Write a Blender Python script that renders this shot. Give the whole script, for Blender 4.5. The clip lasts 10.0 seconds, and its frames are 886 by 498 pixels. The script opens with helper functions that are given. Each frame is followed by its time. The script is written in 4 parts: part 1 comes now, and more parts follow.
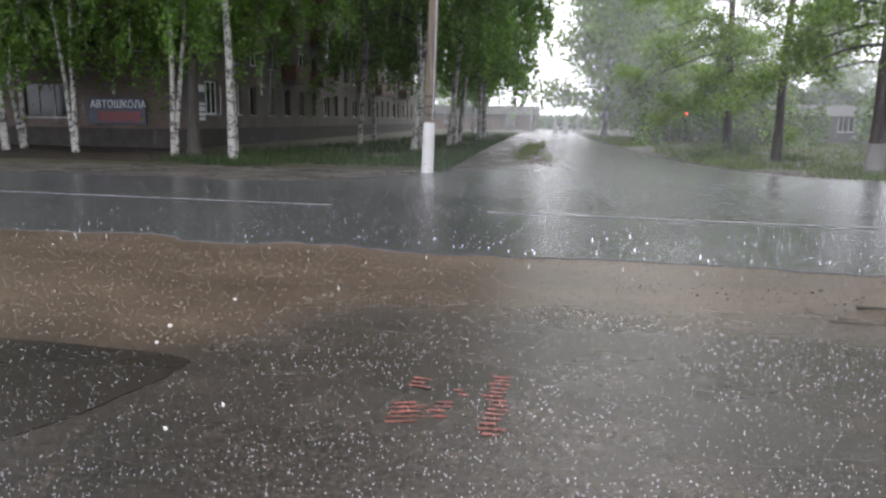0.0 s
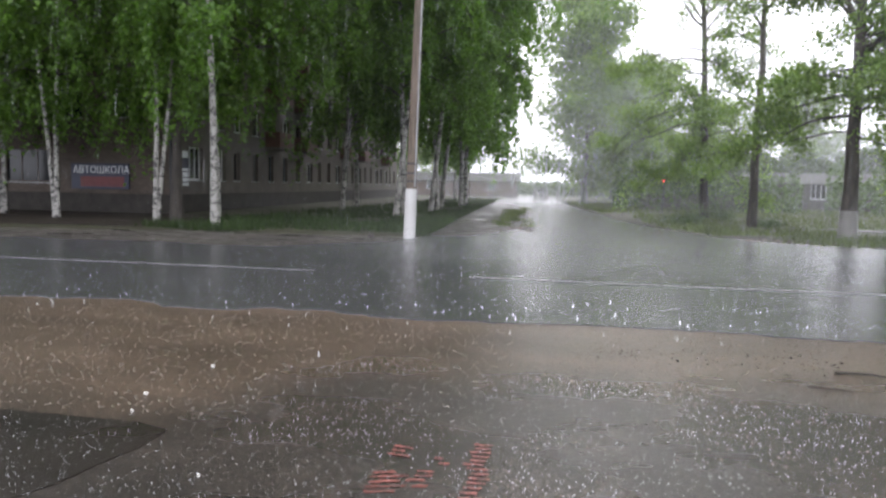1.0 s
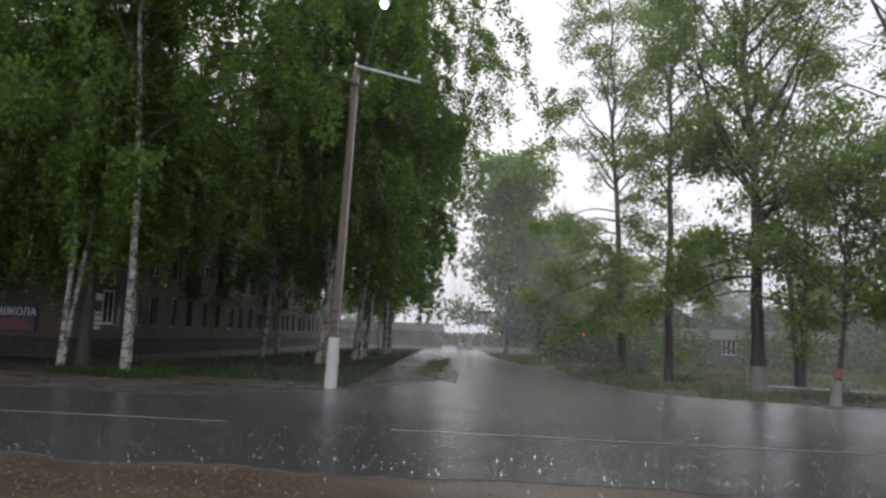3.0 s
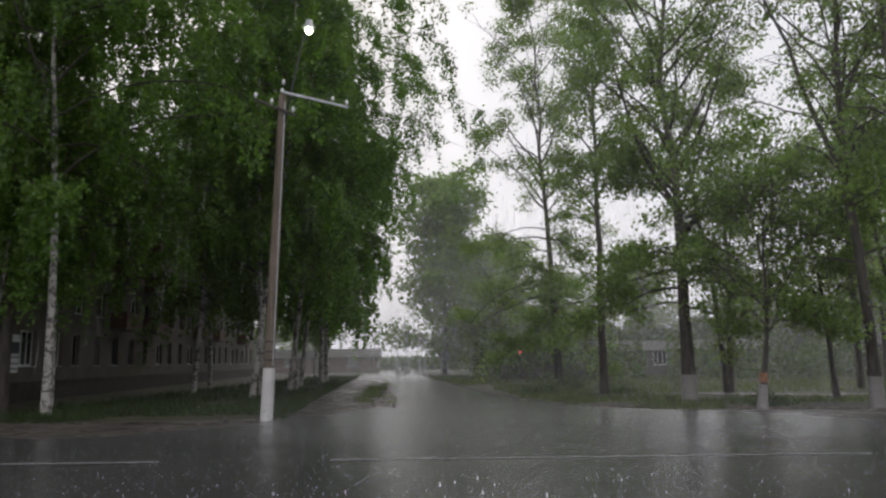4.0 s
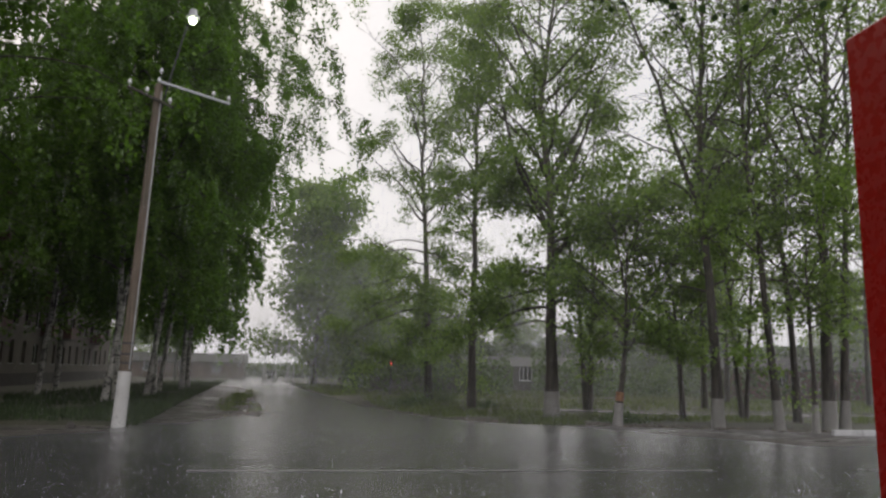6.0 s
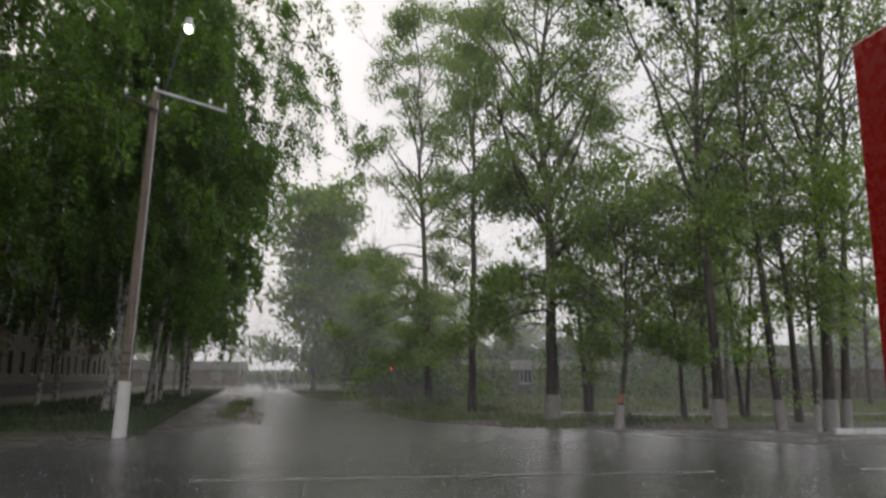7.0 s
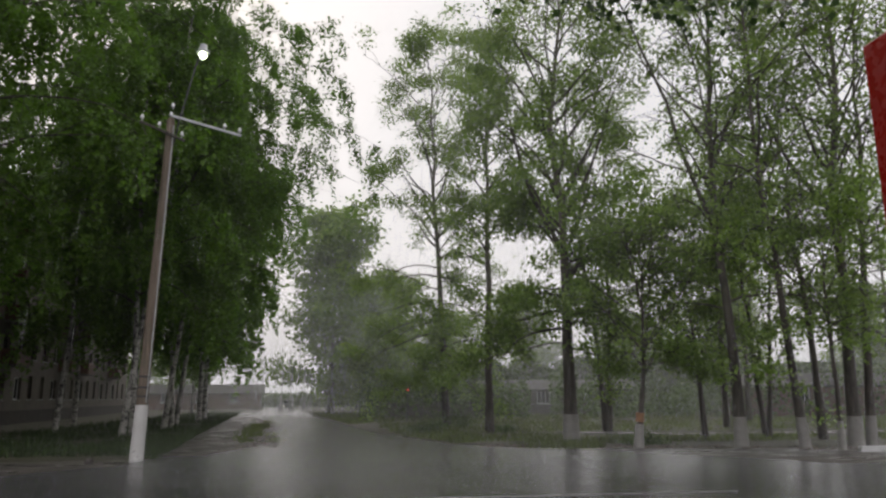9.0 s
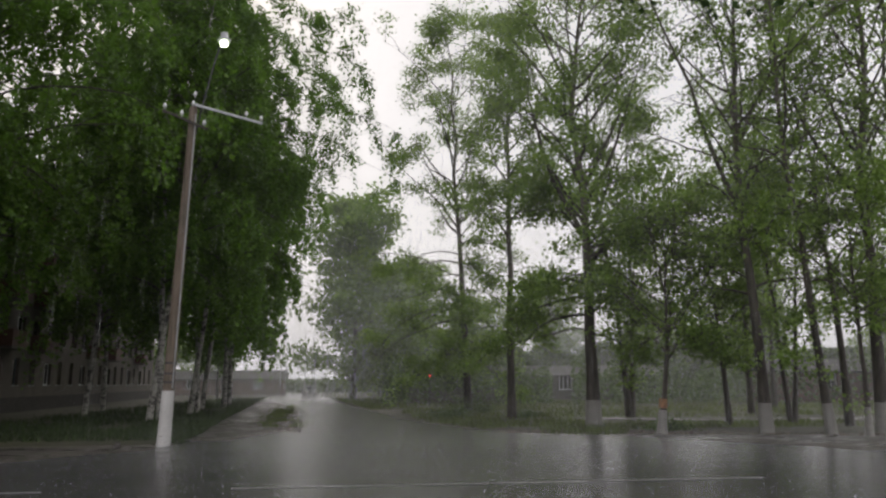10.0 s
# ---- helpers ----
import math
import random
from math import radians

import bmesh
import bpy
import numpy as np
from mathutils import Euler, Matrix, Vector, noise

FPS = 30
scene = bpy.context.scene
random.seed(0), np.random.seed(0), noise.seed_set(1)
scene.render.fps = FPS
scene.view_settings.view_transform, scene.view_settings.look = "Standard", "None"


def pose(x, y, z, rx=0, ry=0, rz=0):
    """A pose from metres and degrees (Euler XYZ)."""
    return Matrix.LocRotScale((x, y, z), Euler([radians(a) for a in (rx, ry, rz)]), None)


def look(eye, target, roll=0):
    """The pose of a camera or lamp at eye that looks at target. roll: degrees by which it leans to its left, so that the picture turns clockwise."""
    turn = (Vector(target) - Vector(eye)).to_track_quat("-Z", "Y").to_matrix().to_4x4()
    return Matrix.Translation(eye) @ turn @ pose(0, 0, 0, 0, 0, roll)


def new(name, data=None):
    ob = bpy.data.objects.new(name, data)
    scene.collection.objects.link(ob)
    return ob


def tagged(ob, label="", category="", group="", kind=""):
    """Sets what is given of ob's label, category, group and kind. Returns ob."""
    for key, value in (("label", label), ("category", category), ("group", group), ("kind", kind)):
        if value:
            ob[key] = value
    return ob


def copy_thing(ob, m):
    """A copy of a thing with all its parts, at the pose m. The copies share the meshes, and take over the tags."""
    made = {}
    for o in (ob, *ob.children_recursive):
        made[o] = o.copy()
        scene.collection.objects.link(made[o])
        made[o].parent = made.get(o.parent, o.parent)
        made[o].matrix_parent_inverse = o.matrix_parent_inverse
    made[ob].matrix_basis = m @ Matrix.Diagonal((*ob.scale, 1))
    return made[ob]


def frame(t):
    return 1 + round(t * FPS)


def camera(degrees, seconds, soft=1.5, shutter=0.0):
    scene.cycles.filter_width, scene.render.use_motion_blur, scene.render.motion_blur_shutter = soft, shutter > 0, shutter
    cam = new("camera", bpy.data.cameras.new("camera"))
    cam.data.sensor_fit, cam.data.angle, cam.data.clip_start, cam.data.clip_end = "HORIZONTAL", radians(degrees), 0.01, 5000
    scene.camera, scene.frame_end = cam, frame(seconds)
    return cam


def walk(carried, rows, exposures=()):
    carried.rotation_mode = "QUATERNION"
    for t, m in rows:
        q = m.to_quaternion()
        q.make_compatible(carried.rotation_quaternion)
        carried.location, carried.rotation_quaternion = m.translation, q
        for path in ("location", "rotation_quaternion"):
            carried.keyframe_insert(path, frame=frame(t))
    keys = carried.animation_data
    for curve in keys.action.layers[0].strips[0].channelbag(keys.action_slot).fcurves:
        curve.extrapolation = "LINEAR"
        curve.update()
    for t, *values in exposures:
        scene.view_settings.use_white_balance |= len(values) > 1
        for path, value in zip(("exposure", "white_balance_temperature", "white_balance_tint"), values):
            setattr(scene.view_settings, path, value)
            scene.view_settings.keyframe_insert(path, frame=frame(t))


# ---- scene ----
cam = camera(62.6, 10.0, soft=2.5, shutter=0.4)
# seconds, x, y, z, yaw, pitch, roll to the right
PATH = [
    (0.0, 0.006, -0.013, 1.663, 12.63, -10.14, -0.86),
    (0.5, -0.003, -0.028, 1.671, 12.13, -8.29, -1.06),
    (1.0, 0.022, -0.043, 1.675, 11.30, -5.01, -1.05),
    (1.5, 0.012, -0.047, 1.679, 11.47, -0.84, -0.49),
    (2.0, 0.010, -0.018, 1.681, 9.76, 2.39, -1.54),
    (2.5, 0.025, -0.035, 1.673, 6.70, 5.79, -1.73),
    (3.0, 0.019, -0.049, 1.674, 5.71, 6.88, -2.16),
    (3.2, 0.019, -0.049, 1.674, 3.55, 7.05, -1.89),
    (4.5, 0.004, -0.012, 1.689, -0.19, 10.08, 1.11),
    (5.0, -0.007, -0.010, 1.698, -4.05, 10.92, -0.40),
    (5.5, 0.001, 0.001, 1.705, -7.64, 10.91, -0.94),
    (5.7, 0.001, 0.001, 1.705, -8.76, 10.51, -1.47),
    (6.8, -0.032, 0.014, 1.733, -10.01, 8.03, -0.66),
    (7.0, -0.032, 0.014, 1.733, -9.41, 9.88, -0.30),
    (7.5, -0.022, 0.019, 1.727, -8.58, 12.11, 0.26),
    (8.0, -0.014, 0.031, 1.721, -8.49, 11.42, 0.15),
    (8.5, -0.003, 0.045, 1.717, -8.33, 11.44, 0.25),
    (9.0, -0.003, 0.042, 1.714, -8.21, 11.48, 0.32),
    (9.5, -0.004, 0.045, 1.717, -6.97, 10.89, 0.44),
    (10.0, -0.003, 0.057, 1.720, -6.50, 10.41, 0.30),
]
walk(cam, [(t, pose(x, y, z, 90 + p, 0, w) @ pose(0, 0, 0, 0, 0, -r)) for t, x, y, z, w, p, r in PATH],
     exposures=[(0.0, 0.78, 6450, 10), (1.0, 0.83, 6450, 10), (1.5, 0.31, 6450, 10), (2.0, 0.0, 6500, 10), (3.0, -0.3, 6600, 10), (4.5, -0.6, 6900, 9), (6.0, -0.6, 7050, 9), (7.0, -0.57, 7050, 9), (8.0, -0.63, 7050, 9), (10.0, -0.6, 7050, 9)])

# ---- light: a rain sky, bright and grey ----
world = bpy.data.worlds.new("rain_sky")
scene.world = world
world.use_nodes = True
wn, wl = world.node_tree.nodes, world.node_tree.links
wn.clear()
sky = wn.new("ShaderNodeTexSky")
sky.sky_type, sky.sun_disc = "NISHITA", False
sky.sun_elevation, sky.sun_rotation = radians(38), radians(-20)
sky.air_density, sky.dust_density, sky.ozone_density = 2.0, 6.0, 1.0
cloud = wn.new("ShaderNodeMix")
cloud.data_type = "RGBA"
cloud.inputs[0].default_value = 0.88
cloud.inputs[7].default_value = (14.7, 14.9, 16.6, 1)
back = wn.new("ShaderNodeBackground")
back.inputs["Strength"].default_value = 0.1
wout = wn.new("ShaderNodeOutputWorld")
wl.new(sky.outputs[0], cloud.inputs[6])
wl.new(cloud.outputs[2], back.inputs[0])
wl.new(back.outputs[0], wout.inputs[0])
sun = new("sun", bpy.data.lights.new("sun", "SUN"))
sun.data.energy, sun.data.angle, sun.data.color = 0.6, radians(40), (1.0, 0.97, 0.93)
sun.matrix_world = look((6, 26, 24), (0, 0, 0))


# ---- materials ----
class Mat:
    """Short hand for a node material."""

    def __init__(self, name):
        self.m = bpy.data.materials.new(name)
        self.m.use_nodes = True
        self.n, self.l = self.m.node_tree.nodes, self.m.node_tree.links
        self.b = self.n["Principled BSDF"]
        self.out = self.n["Material Output"]
        self.pos = self.n.new("ShaderNodeTexCoord").outputs["Object"]

    def put(self, socket, value):
        if hasattr(value, "is_output"):
            self.l.new(value, socket)
        else:
            socket.default_value = value

    def set(self, **kw):
        for k, v in kw.items():
            key = {"color": "Base Color", "rough": "Roughness", "metal": "Metallic", "normal": "Normal", "spec": "Specular IOR Level",
                   "coat": "Coat Weight", "coat_rough": "Coat Roughness", "coat_normal": "Coat Normal"}[k]
            self.put(self.b.inputs[key], v)
        return self

    def scaled(self, sx, sy, sz):
        q = self.n.new("ShaderNodeMapping")
        q.inputs["Scale"].default_value = (sx, sy, sz)
        self.l.new(self.pos, q.inputs[0])
        return q.outputs[0]

    def noise(self, scale, detail=4, rough=0.6, vec=None):
        q = self.n.new("ShaderNodeTexNoise")
        q.inputs["Scale"].default_value, q.inputs["Detail"].default_value, q.inputs["Roughness"].default_value = scale, detail, rough
        self.l.new(vec or self.pos, q.inputs["Vector"])
        return q.outputs[0]

    def cells(self, scale, vec=None, feature="F1"):
        q = self.n.new("ShaderNodeTexVoronoi")
        q.feature = feature
        q.inputs["Scale"].default_value = scale
        self.l.new(vec or self.pos, q.inputs["Vector"])
        return q.outputs[0]

    def ramp(self, fac, *stops):
        q = self.n.new("ShaderNodeValToRGB")
        e = q.color_ramp.elements
        while len(e) < len(stops):
            e.new(0.5)
        for s, (p, c) in zip(e, stops):
            s.position = p
            s.color = (c, c, c, 1) if isinstance(c, (int, float)) else (*c, 1)
        self.put(q.inputs[0], fac)
        return q.outputs[0]

    def mix(self, fac, a, b, blend="MIX"):
        q = self.n.new("ShaderNodeMix")
        q.data_type, q.blend_type = "RGBA", blend
        for i, v in ((0, fac), (6, a), (7, b)):
            if isinstance(v, tuple) and len(v) == 3:
                v = (*v, 1)
            self.put(q.inputs[i], v)
        return q.outputs[2]

    def math(self, op, a, b=0.0, c=0.0):
        q = self.n.new("ShaderNodeMath")
        q.operation = op
        for i, v in enumerate((a, b, c)):
            self.put(q.inputs[i], v)
        return q.outputs[0]

    def axis(self, i):
        q = self.n.new("ShaderNodeSeparateXYZ")
        self.l.new(self.pos, q.inputs[0])
        return q.outputs[i]

    def random(self, island=False):
        if island:
            return self.n.new("ShaderNodeNewGeometry").outputs["Random Per Island"]
        return self.n.new("ShaderNodeObjectInfo").outputs["Random"]

    def bump(self, height, strength=0.3, dist=0.01, normal=None):
        q = self.n.new("ShaderNodeBump")
        q.inputs["Strength"].default_value, q.inputs["Distance"].default_value = strength, dist
        self.put(q.inputs["Height"], height)
        if normal:
            self.l.new(normal, q.inputs["Normal"])
        return q.outputs[0]


def paint(name, color, rough=0.5, metal=0.0, vary=0.25, scale=3.0, bump=0.15):
    m = Mat(name)
    k = m.ramp(m.noise(scale, 6, 0.65), (0.3, 1 - vary), (0.7, 1 + vary * 0.4))
    fine = m.noise(scale * 14, 3)
    m.set(color=m.mix(1.0, color, k, "MULTIPLY"), rough=m.ramp(fine, (0.3, max(0.04, rough - 0.12)), (0.7, min(1, rough + 0.12))), metal=metal,
          normal=m.bump(fine, bump, 0.004))
    return m.m


def wet_ground(name, dark, light, grain, puddle=0.5, rough=(0.12, 0.5), bump=0.5, big=0.35, stones=None, spec=0.29):
    """A soaked surface: its own grain, worn patches, and a film of water that lies in the hollows."""
    m = Mat(name)
    patch = m.noise(big, 5, 0.6)
    fine = m.noise(grain, 4, 0.7)
    col = m.mix(m.ramp(patch, (0.35, 0.0), (0.65, 1.0)), dark, light)
    col = m.mix(1.0, col, m.ramp(fine, (0.3, 0.62), (0.7, 1.25)), "MULTIPLY")
    if stones:
        spots = m.ramp(m.cells(stones[0]), (0.0, 1.0), (stones[1], 0.0))
        col = m.mix(spots, col, stones[2])
    film = m.ramp(m.noise(big * 2.2, 4, 0.55, m.scaled(0.55, 1, 1)), (puddle - 0.1, 1.0), (puddle + 0.1, 0.0))
    rip = m.cells(9.0, feature="SMOOTH_F1")
    rings = m.math("SINE", m.math("MULTIPLY", rip, 60.0))
    drops = m.math("MULTIPLY", rings, m.ramp(rip, (0.0, 1.0), (0.45, 0.0)))
    surf = m.mix(0.72, drops, fine)
    m.set(color=m.mix(m.math("MULTIPLY", film, 0.1), col, (0.03, 0.027, 0.025)),
          rough=m.ramp(film, (0.0, rough[1]), (1.0, rough[0])), spec=spec,
          normal=m.bump(surf, bump, 0.006))
    return m.m


def forecourt_mat():
    """Wet asphalt over which brown silt has washed from the verge, with a ragged edge."""
    m = Mat("silted_forecourt")
    x, y = m.axis(0), m.axis(1)
    edge = m.n.new("ShaderNodeMapRange")
    edge.interpolation_type = "SMOOTHSTEP"
    for i, v in ((1, -3.6), (2, -1.5), (3, 4.2), (4, 6.35)):
        edge.inputs[i].default_value = v
    m.l.new(x, edge.inputs[0])
    wav = m.math("MULTIPLY", m.math("SUBTRACT", m.noise(0.9, 6, 0.65), 0.5), 1.7)
    d = m.math("ADD", m.math("SUBTRACT", y, edge.outputs[0]), wav)
    silt = m.ramp(m.math("ADD", m.math("MULTIPLY", d, 0.45), 0.5), (0.18, 0.0), (0.85, 1.0))
    fine, grit = m.noise(70, 4, 0.7), m.noise(22, 5, 0.75)
    tar = m.mix(m.ramp(m.noise(0.5, 5), (0.35, 0.0), (0.65, 1.0)), (0.013, 0.01, 0.0078), (0.032, 0.0245, 0.0195))
    tar = m.mix(m.ramp(m.noise(1.7, 5, 0.7), (0.5, 0.0), (0.72, 0.5)), tar, (0.052, 0.04, 0.031))
    mud = m.mix(m.ramp(m.noise(0.8, 5, 0.6, m.scaled(0.5, 1.4, 1)), (0.3, 0.0), (0.7, 1.0)), (0.036, 0.025, 0.0175), (0.092, 0.065, 0.045))
    col = m.mix(silt, tar, mud)
    col = m.mix(1.0, col, m.ramp(fine, (0.38, 0.2), (0.62, 2.0)), "MULTIPLY")
    col = m.mix(1.0, col, m.ramp(grit, (0.34, 0.3), (0.66, 1.75)), "MULTIPLY")
    rip = m.cells(9.0, feature="SMOOTH_F1")
    drops = m.math("MULTIPLY", m.math("SINE", m.math("MULTIPLY", rip, 60.0)), m.ramp(rip, (0.0, 1.0), (0.45, 0.0)))
    film = m.ramp(m.noise(0.7, 4, 0.55, m.scaled(0.6, 1, 1)), (0.42, 1.0), (0.6, 0.0))
    wet = m.math("MULTIPLY", film, m.ramp(silt, (0.0, 1.0), (1.0, 0.45)))
    m.set(color=col, rough=m.ramp(wet, (0.0, 0.29), (1.0, 0.26)), spec=0.32,
          normal=m.bump(m.mix(0.9, drops, m.mix(0.55, fine, grit)), 0.5, 0.012))
    return m.m


def leaf_mat(name, dark, light, through_color, gloss=0.35, thin=0.5):
    m = Mat(name)
    k = m.random(island=True)
    clump = m.noise(0.6, 3)
    col = m.mix(k, dark, light)
    col = m.mix(1.0, col, m.ramp(clump, (0.35, 0.6), (0.65, 1.3)), "MULTIPLY")
    m.set(color=col, rough=gloss, spec=0.4)
    tr = m.n.new("ShaderNodeBsdfTranslucent")
    m.put(tr.inputs[0], m.mix(1.0, m.mix(k, through_color, tuple(c * 1.5 for c in through_color)), m.ramp(clump, (0.35, 0.7), (0.65, 1.2)), "MULTIPLY"))
    ms = m.n.new("ShaderNodeMixShader")
    ms.inputs[0].default_value = thin
    m.l.new(m.b.outputs[0], ms.inputs[1])
    m.l.new(tr.outputs[0], ms.inputs[2])
    m.l.new(ms.outputs[0], m.out.inputs[0])
    return m.m


def bark_mat(name, dark, light, stretch=0.25, scale=9.0):
    m = Mat(name)
    v = m.scaled(1, 1, stretch)
    ridge = m.noise(scale, 6, 0.7, v)
    col = m.mix(m.ramp(ridge, (0.35, 0.0), (0.65, 1.0)), dark, light)
    col = m.mix(m.ramp(m.noise(1.3, 3), (0.5, 0.0), (0.7, 0.5)), col, (0.06, 0.065, 0.04))
    m.set(color=col, rough=0.62, normal=m.bump(ridge, 0.8, 0.03))
    return m.m


def poplar_trunk_mat():
    """Dark furrowed bark at the foot that turns paler and smoother higher up the stem."""
    m = Mat("poplar_trunk_bark")
    ridge = m.noise(9.0, 6, 0.7, m.scaled(1, 1, 0.2))
    low = m.mix(m.ramp(ridge, (0.35, 0.0), (0.65, 1.0)), (0.017, 0.0135, 0.0105), (0.068, 0.055, 0.043))
    high = m.mix(m.ramp(m.noise(5.0, 5, 0.7, m.scaled(1, 1, 0.5)), (0.35, 0.0), (0.65, 1.0)), (0.05, 0.044, 0.035), (0.15, 0.13, 0.1))
    rise = m.math("ADD", m.math("MULTIPLY", m.axis(2), 0.1), m.math("MULTIPLY", m.noise(1.2, 3), 0.3))
    m.set(color=m.mix(m.ramp(rise, (0.45, 0.0), (1.0, 1.0)), low, high), rough=0.62, normal=m.bump(ridge, 0.8, 0.03))
    return m.m


def birch_mat():
    m = Mat("birch_bark")
    bands = m.noise(4.0, 6, 0.75, m.scaled(0.9, 0.9, 1.7))
    scars = m.ramp(bands, (0.53, 0.0), (0.57, 1.0))
    low = m.ramp(m.noise(2.6, 5, 0.75), (0.5, 0.0), (0.58, 1.0))
    mark = m.mix(1.0, scars, low, "LIGHTEN")
    col = m.mix(mark, m.mix(m.noise(1.0, 3), (0.24, 0.225, 0.2), (0.46, 0.44, 0.41)), (0.025, 0.022, 0.02))
    m.set(color=col, rough=0.5, normal=m.bump(bands, 0.4, 0.01))
    return m.m


def whitewash_mat(name, low, high):
    m = Mat(name)
    flake = m.noise(7.0, 6, 0.75)
    col = m.mix(m.ramp(flake, (0.6, 0.0), (0.66, 1.0)), m.mix(m.noise(1.5, 4), low, high), (0.1, 0.085, 0.07))
    m.set(color=col, rough=0.7, normal=m.bump(flake, 0.5, 0.008))
    return m.m


def brick_mat(name, a, b, mortar, width=0.26, height=0.078):
    m = Mat(name)
    q = m.n.new("ShaderNodeTexBrick")
    q.offset = 0.5
    q.inputs["Color1"].default_value, q.inputs["Color2"].default_value, q.inputs["Mortar"].default_value = (*a, 1), (*b, 1), (*mortar, 1)
    q.inputs["Scale"].default_value, q.inputs["Mortar Size"].default_value = 1.0, 0.008
    q.inputs["Brick Width"].default_value, q.inputs["Row Height"].default_value = width, height
    vec = m.n.new("ShaderNodeCombineXYZ")
    m.put(vec.inputs[0], m.math("ADD", m.axis(0), m.axis(1)))
    m.put(vec.inputs[1], m.axis(2))
    m.l.new(vec.outputs[0], q.inputs["Vector"])
    stain = m.ramp(m.noise(0.7, 6, 0.65), (0.3, 0.6), (0.7, 1.15))
    m.set(color=m.mix(1.0, q.outputs[0], stain, "MULTIPLY"), rough=0.75, normal=m.bump(q.outputs[1], -0.4, 0.01))
    return m.m


def rain_mat(name, solid):
    m = Mat(name)
    m.set(color=(0.85, 0.87, 0.9, 1), rough=0.3)
    tr = m.n.new("ShaderNodeBsdfTranslucent")
    tr.inputs[0].default_value = (0.85, 0.87, 0.9, 1)
    ms = m.n.new("ShaderNodeMixShader")
    ms.inputs[0].default_value = 0.55
    m.l.new(m.b.outputs[0], ms.inputs[1])
    m.l.new(tr.outputs[0], ms.inputs[2])
    clear = m.n.new("ShaderNodeBsdfTransparent")
    mc = m.n.new("ShaderNodeMixShader")
    mc.inputs[0].default_value = solid
    m.l.new(clear.outputs[0], mc.inputs[1])
    m.l.new(ms.outputs[0], mc.inputs[2])
    m.l.new(mc.outputs[0], m.out.inputs[0])
    return m.m


def curtain_mat(name, solid, even=False):
    """Falling rain so fine that it reads as a veil: denser and thinner in upright bands, thinning out upwards and sideways."""
    m = Mat(name)
    gen = m.n.new("ShaderNodeTexCoord").outputs["Generated"]
    sep = m.n.new("ShaderNodeSeparateXYZ")
    m.l.new(gen, sep.inputs[0])
    side = m.ramp(sep.outputs[0], (0.0, 0.0), (0.12, 1.0), (0.9, 1.0), (1.0, 0.0))
    if even:
        rise = m.ramp(sep.outputs[2], (0.0, 0.1), (0.25, 0.7), (0.7, 1.0), (1.0, 0.0))
    else:
        rise = m.ramp(sep.outputs[2], (0.0, 1.0), (0.25, 0.85), (0.55, 0.4), (1.0, 0.0))
    band = m.ramp(m.noise(0.5, 6, 0.7, m.scaled(1, 1, 0.12)), (0.25, 0.6), (0.75, 1.35))
    fine = m.ramp(m.noise(9.0, 2, 0.6, m.scaled(1, 1, 0.05)), (0.3, 0.85), (0.7, 1.15))
    k = m.math("MULTIPLY", m.math("MULTIPLY", side, rise), m.math("MULTIPLY", m.math("MULTIPLY", band, fine), solid))
    m.set(color=(0.95, 0.96, 0.98, 1), rough=0.9, spec=0.0)
    tr = m.n.new("ShaderNodeBsdfTranslucent")
    tr.inputs[0].default_value = (0.95, 0.96, 0.98, 1)
    clear = m.n.new("ShaderNodeBsdfTransparent")
    ms, mc = m.n.new("ShaderNodeMixShader"), m.n.new("ShaderNodeMixShader")
    ms.inputs[0].default_value = 0.55
    m.l.new(m.b.outputs[0], ms.inputs[1])
    m.l.new(tr.outputs[0], ms.inputs[2])
    m.l.new(k, mc.inputs[0])
    m.l.new(clear.outputs[0], mc.inputs[1])
    m.l.new(ms.outputs[0], mc.inputs[2])
    m.l.new(mc.outputs[0], m.out.inputs[0])
    return m.m


def glow_mat(name, color, strength):
    m = Mat(name)
    m.set(color=(*color, 1), rough=0.3)
    m.b.inputs["Emission Color"].default_value = (*color, 1)
    m.b.inputs["Emission Strength"].default_value = strength
    return m.m


ASPHALT = wet_ground("wet_asphalt", (0.042, 0.042, 0.043), (0.062, 0.061, 0.062), 55, 0.5, (0.235, 0.27), 0.22, 0.3, spec=0.33)
STREET = wet_ground("wet_street_asphalt", (0.045, 0.045, 0.046), (0.072, 0.072, 0.073), 45, 0.52, (0.235, 0.265), 0.22, 0.35, spec=0.42)
FORECOURT = forecourt_mat()
YARD = wet_ground("wet_yard_asphalt", (0.011, 0.0085, 0.007), (0.026, 0.02, 0.016), 70, 0.45, (0.22, 0.34), 0.4, 0.5, (26, 0.13, (0.09, 0.075, 0.06)), spec=0.18)
SHOULDER = wet_ground("wet_shoulder_gravel", (0.04, 0.035, 0.03), (0.09, 0.077, 0.066), 35, 0.45, (0.15, 0.55), 0.8, 0.5, (15, 0.2, (0.2, 0.18, 0.16)))
BARE_SOIL = wet_ground("bare_wet_soil", (0.018, 0.013, 0.009), (0.045, 0.033, 0.024), 25, 0.35, (0.3, 0.7), 0.9, 0.4)
SOIL = wet_ground("wet_soil", (0.03, 0.033, 0.014), (0.06, 0.057, 0.031), 25, 0.3, (0.3, 0.7), 0.9, 0.3)
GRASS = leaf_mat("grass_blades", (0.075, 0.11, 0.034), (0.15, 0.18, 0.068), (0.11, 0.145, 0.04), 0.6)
# darker copy of the grass: the birches' shade is put into its colour
SHADED_GRASS = leaf_mat("shaded_grass_blades", (0.02, 0.042, 0.01), (0.055, 0.085, 0.026), (0.035, 0.065, 0.013), 0.6)
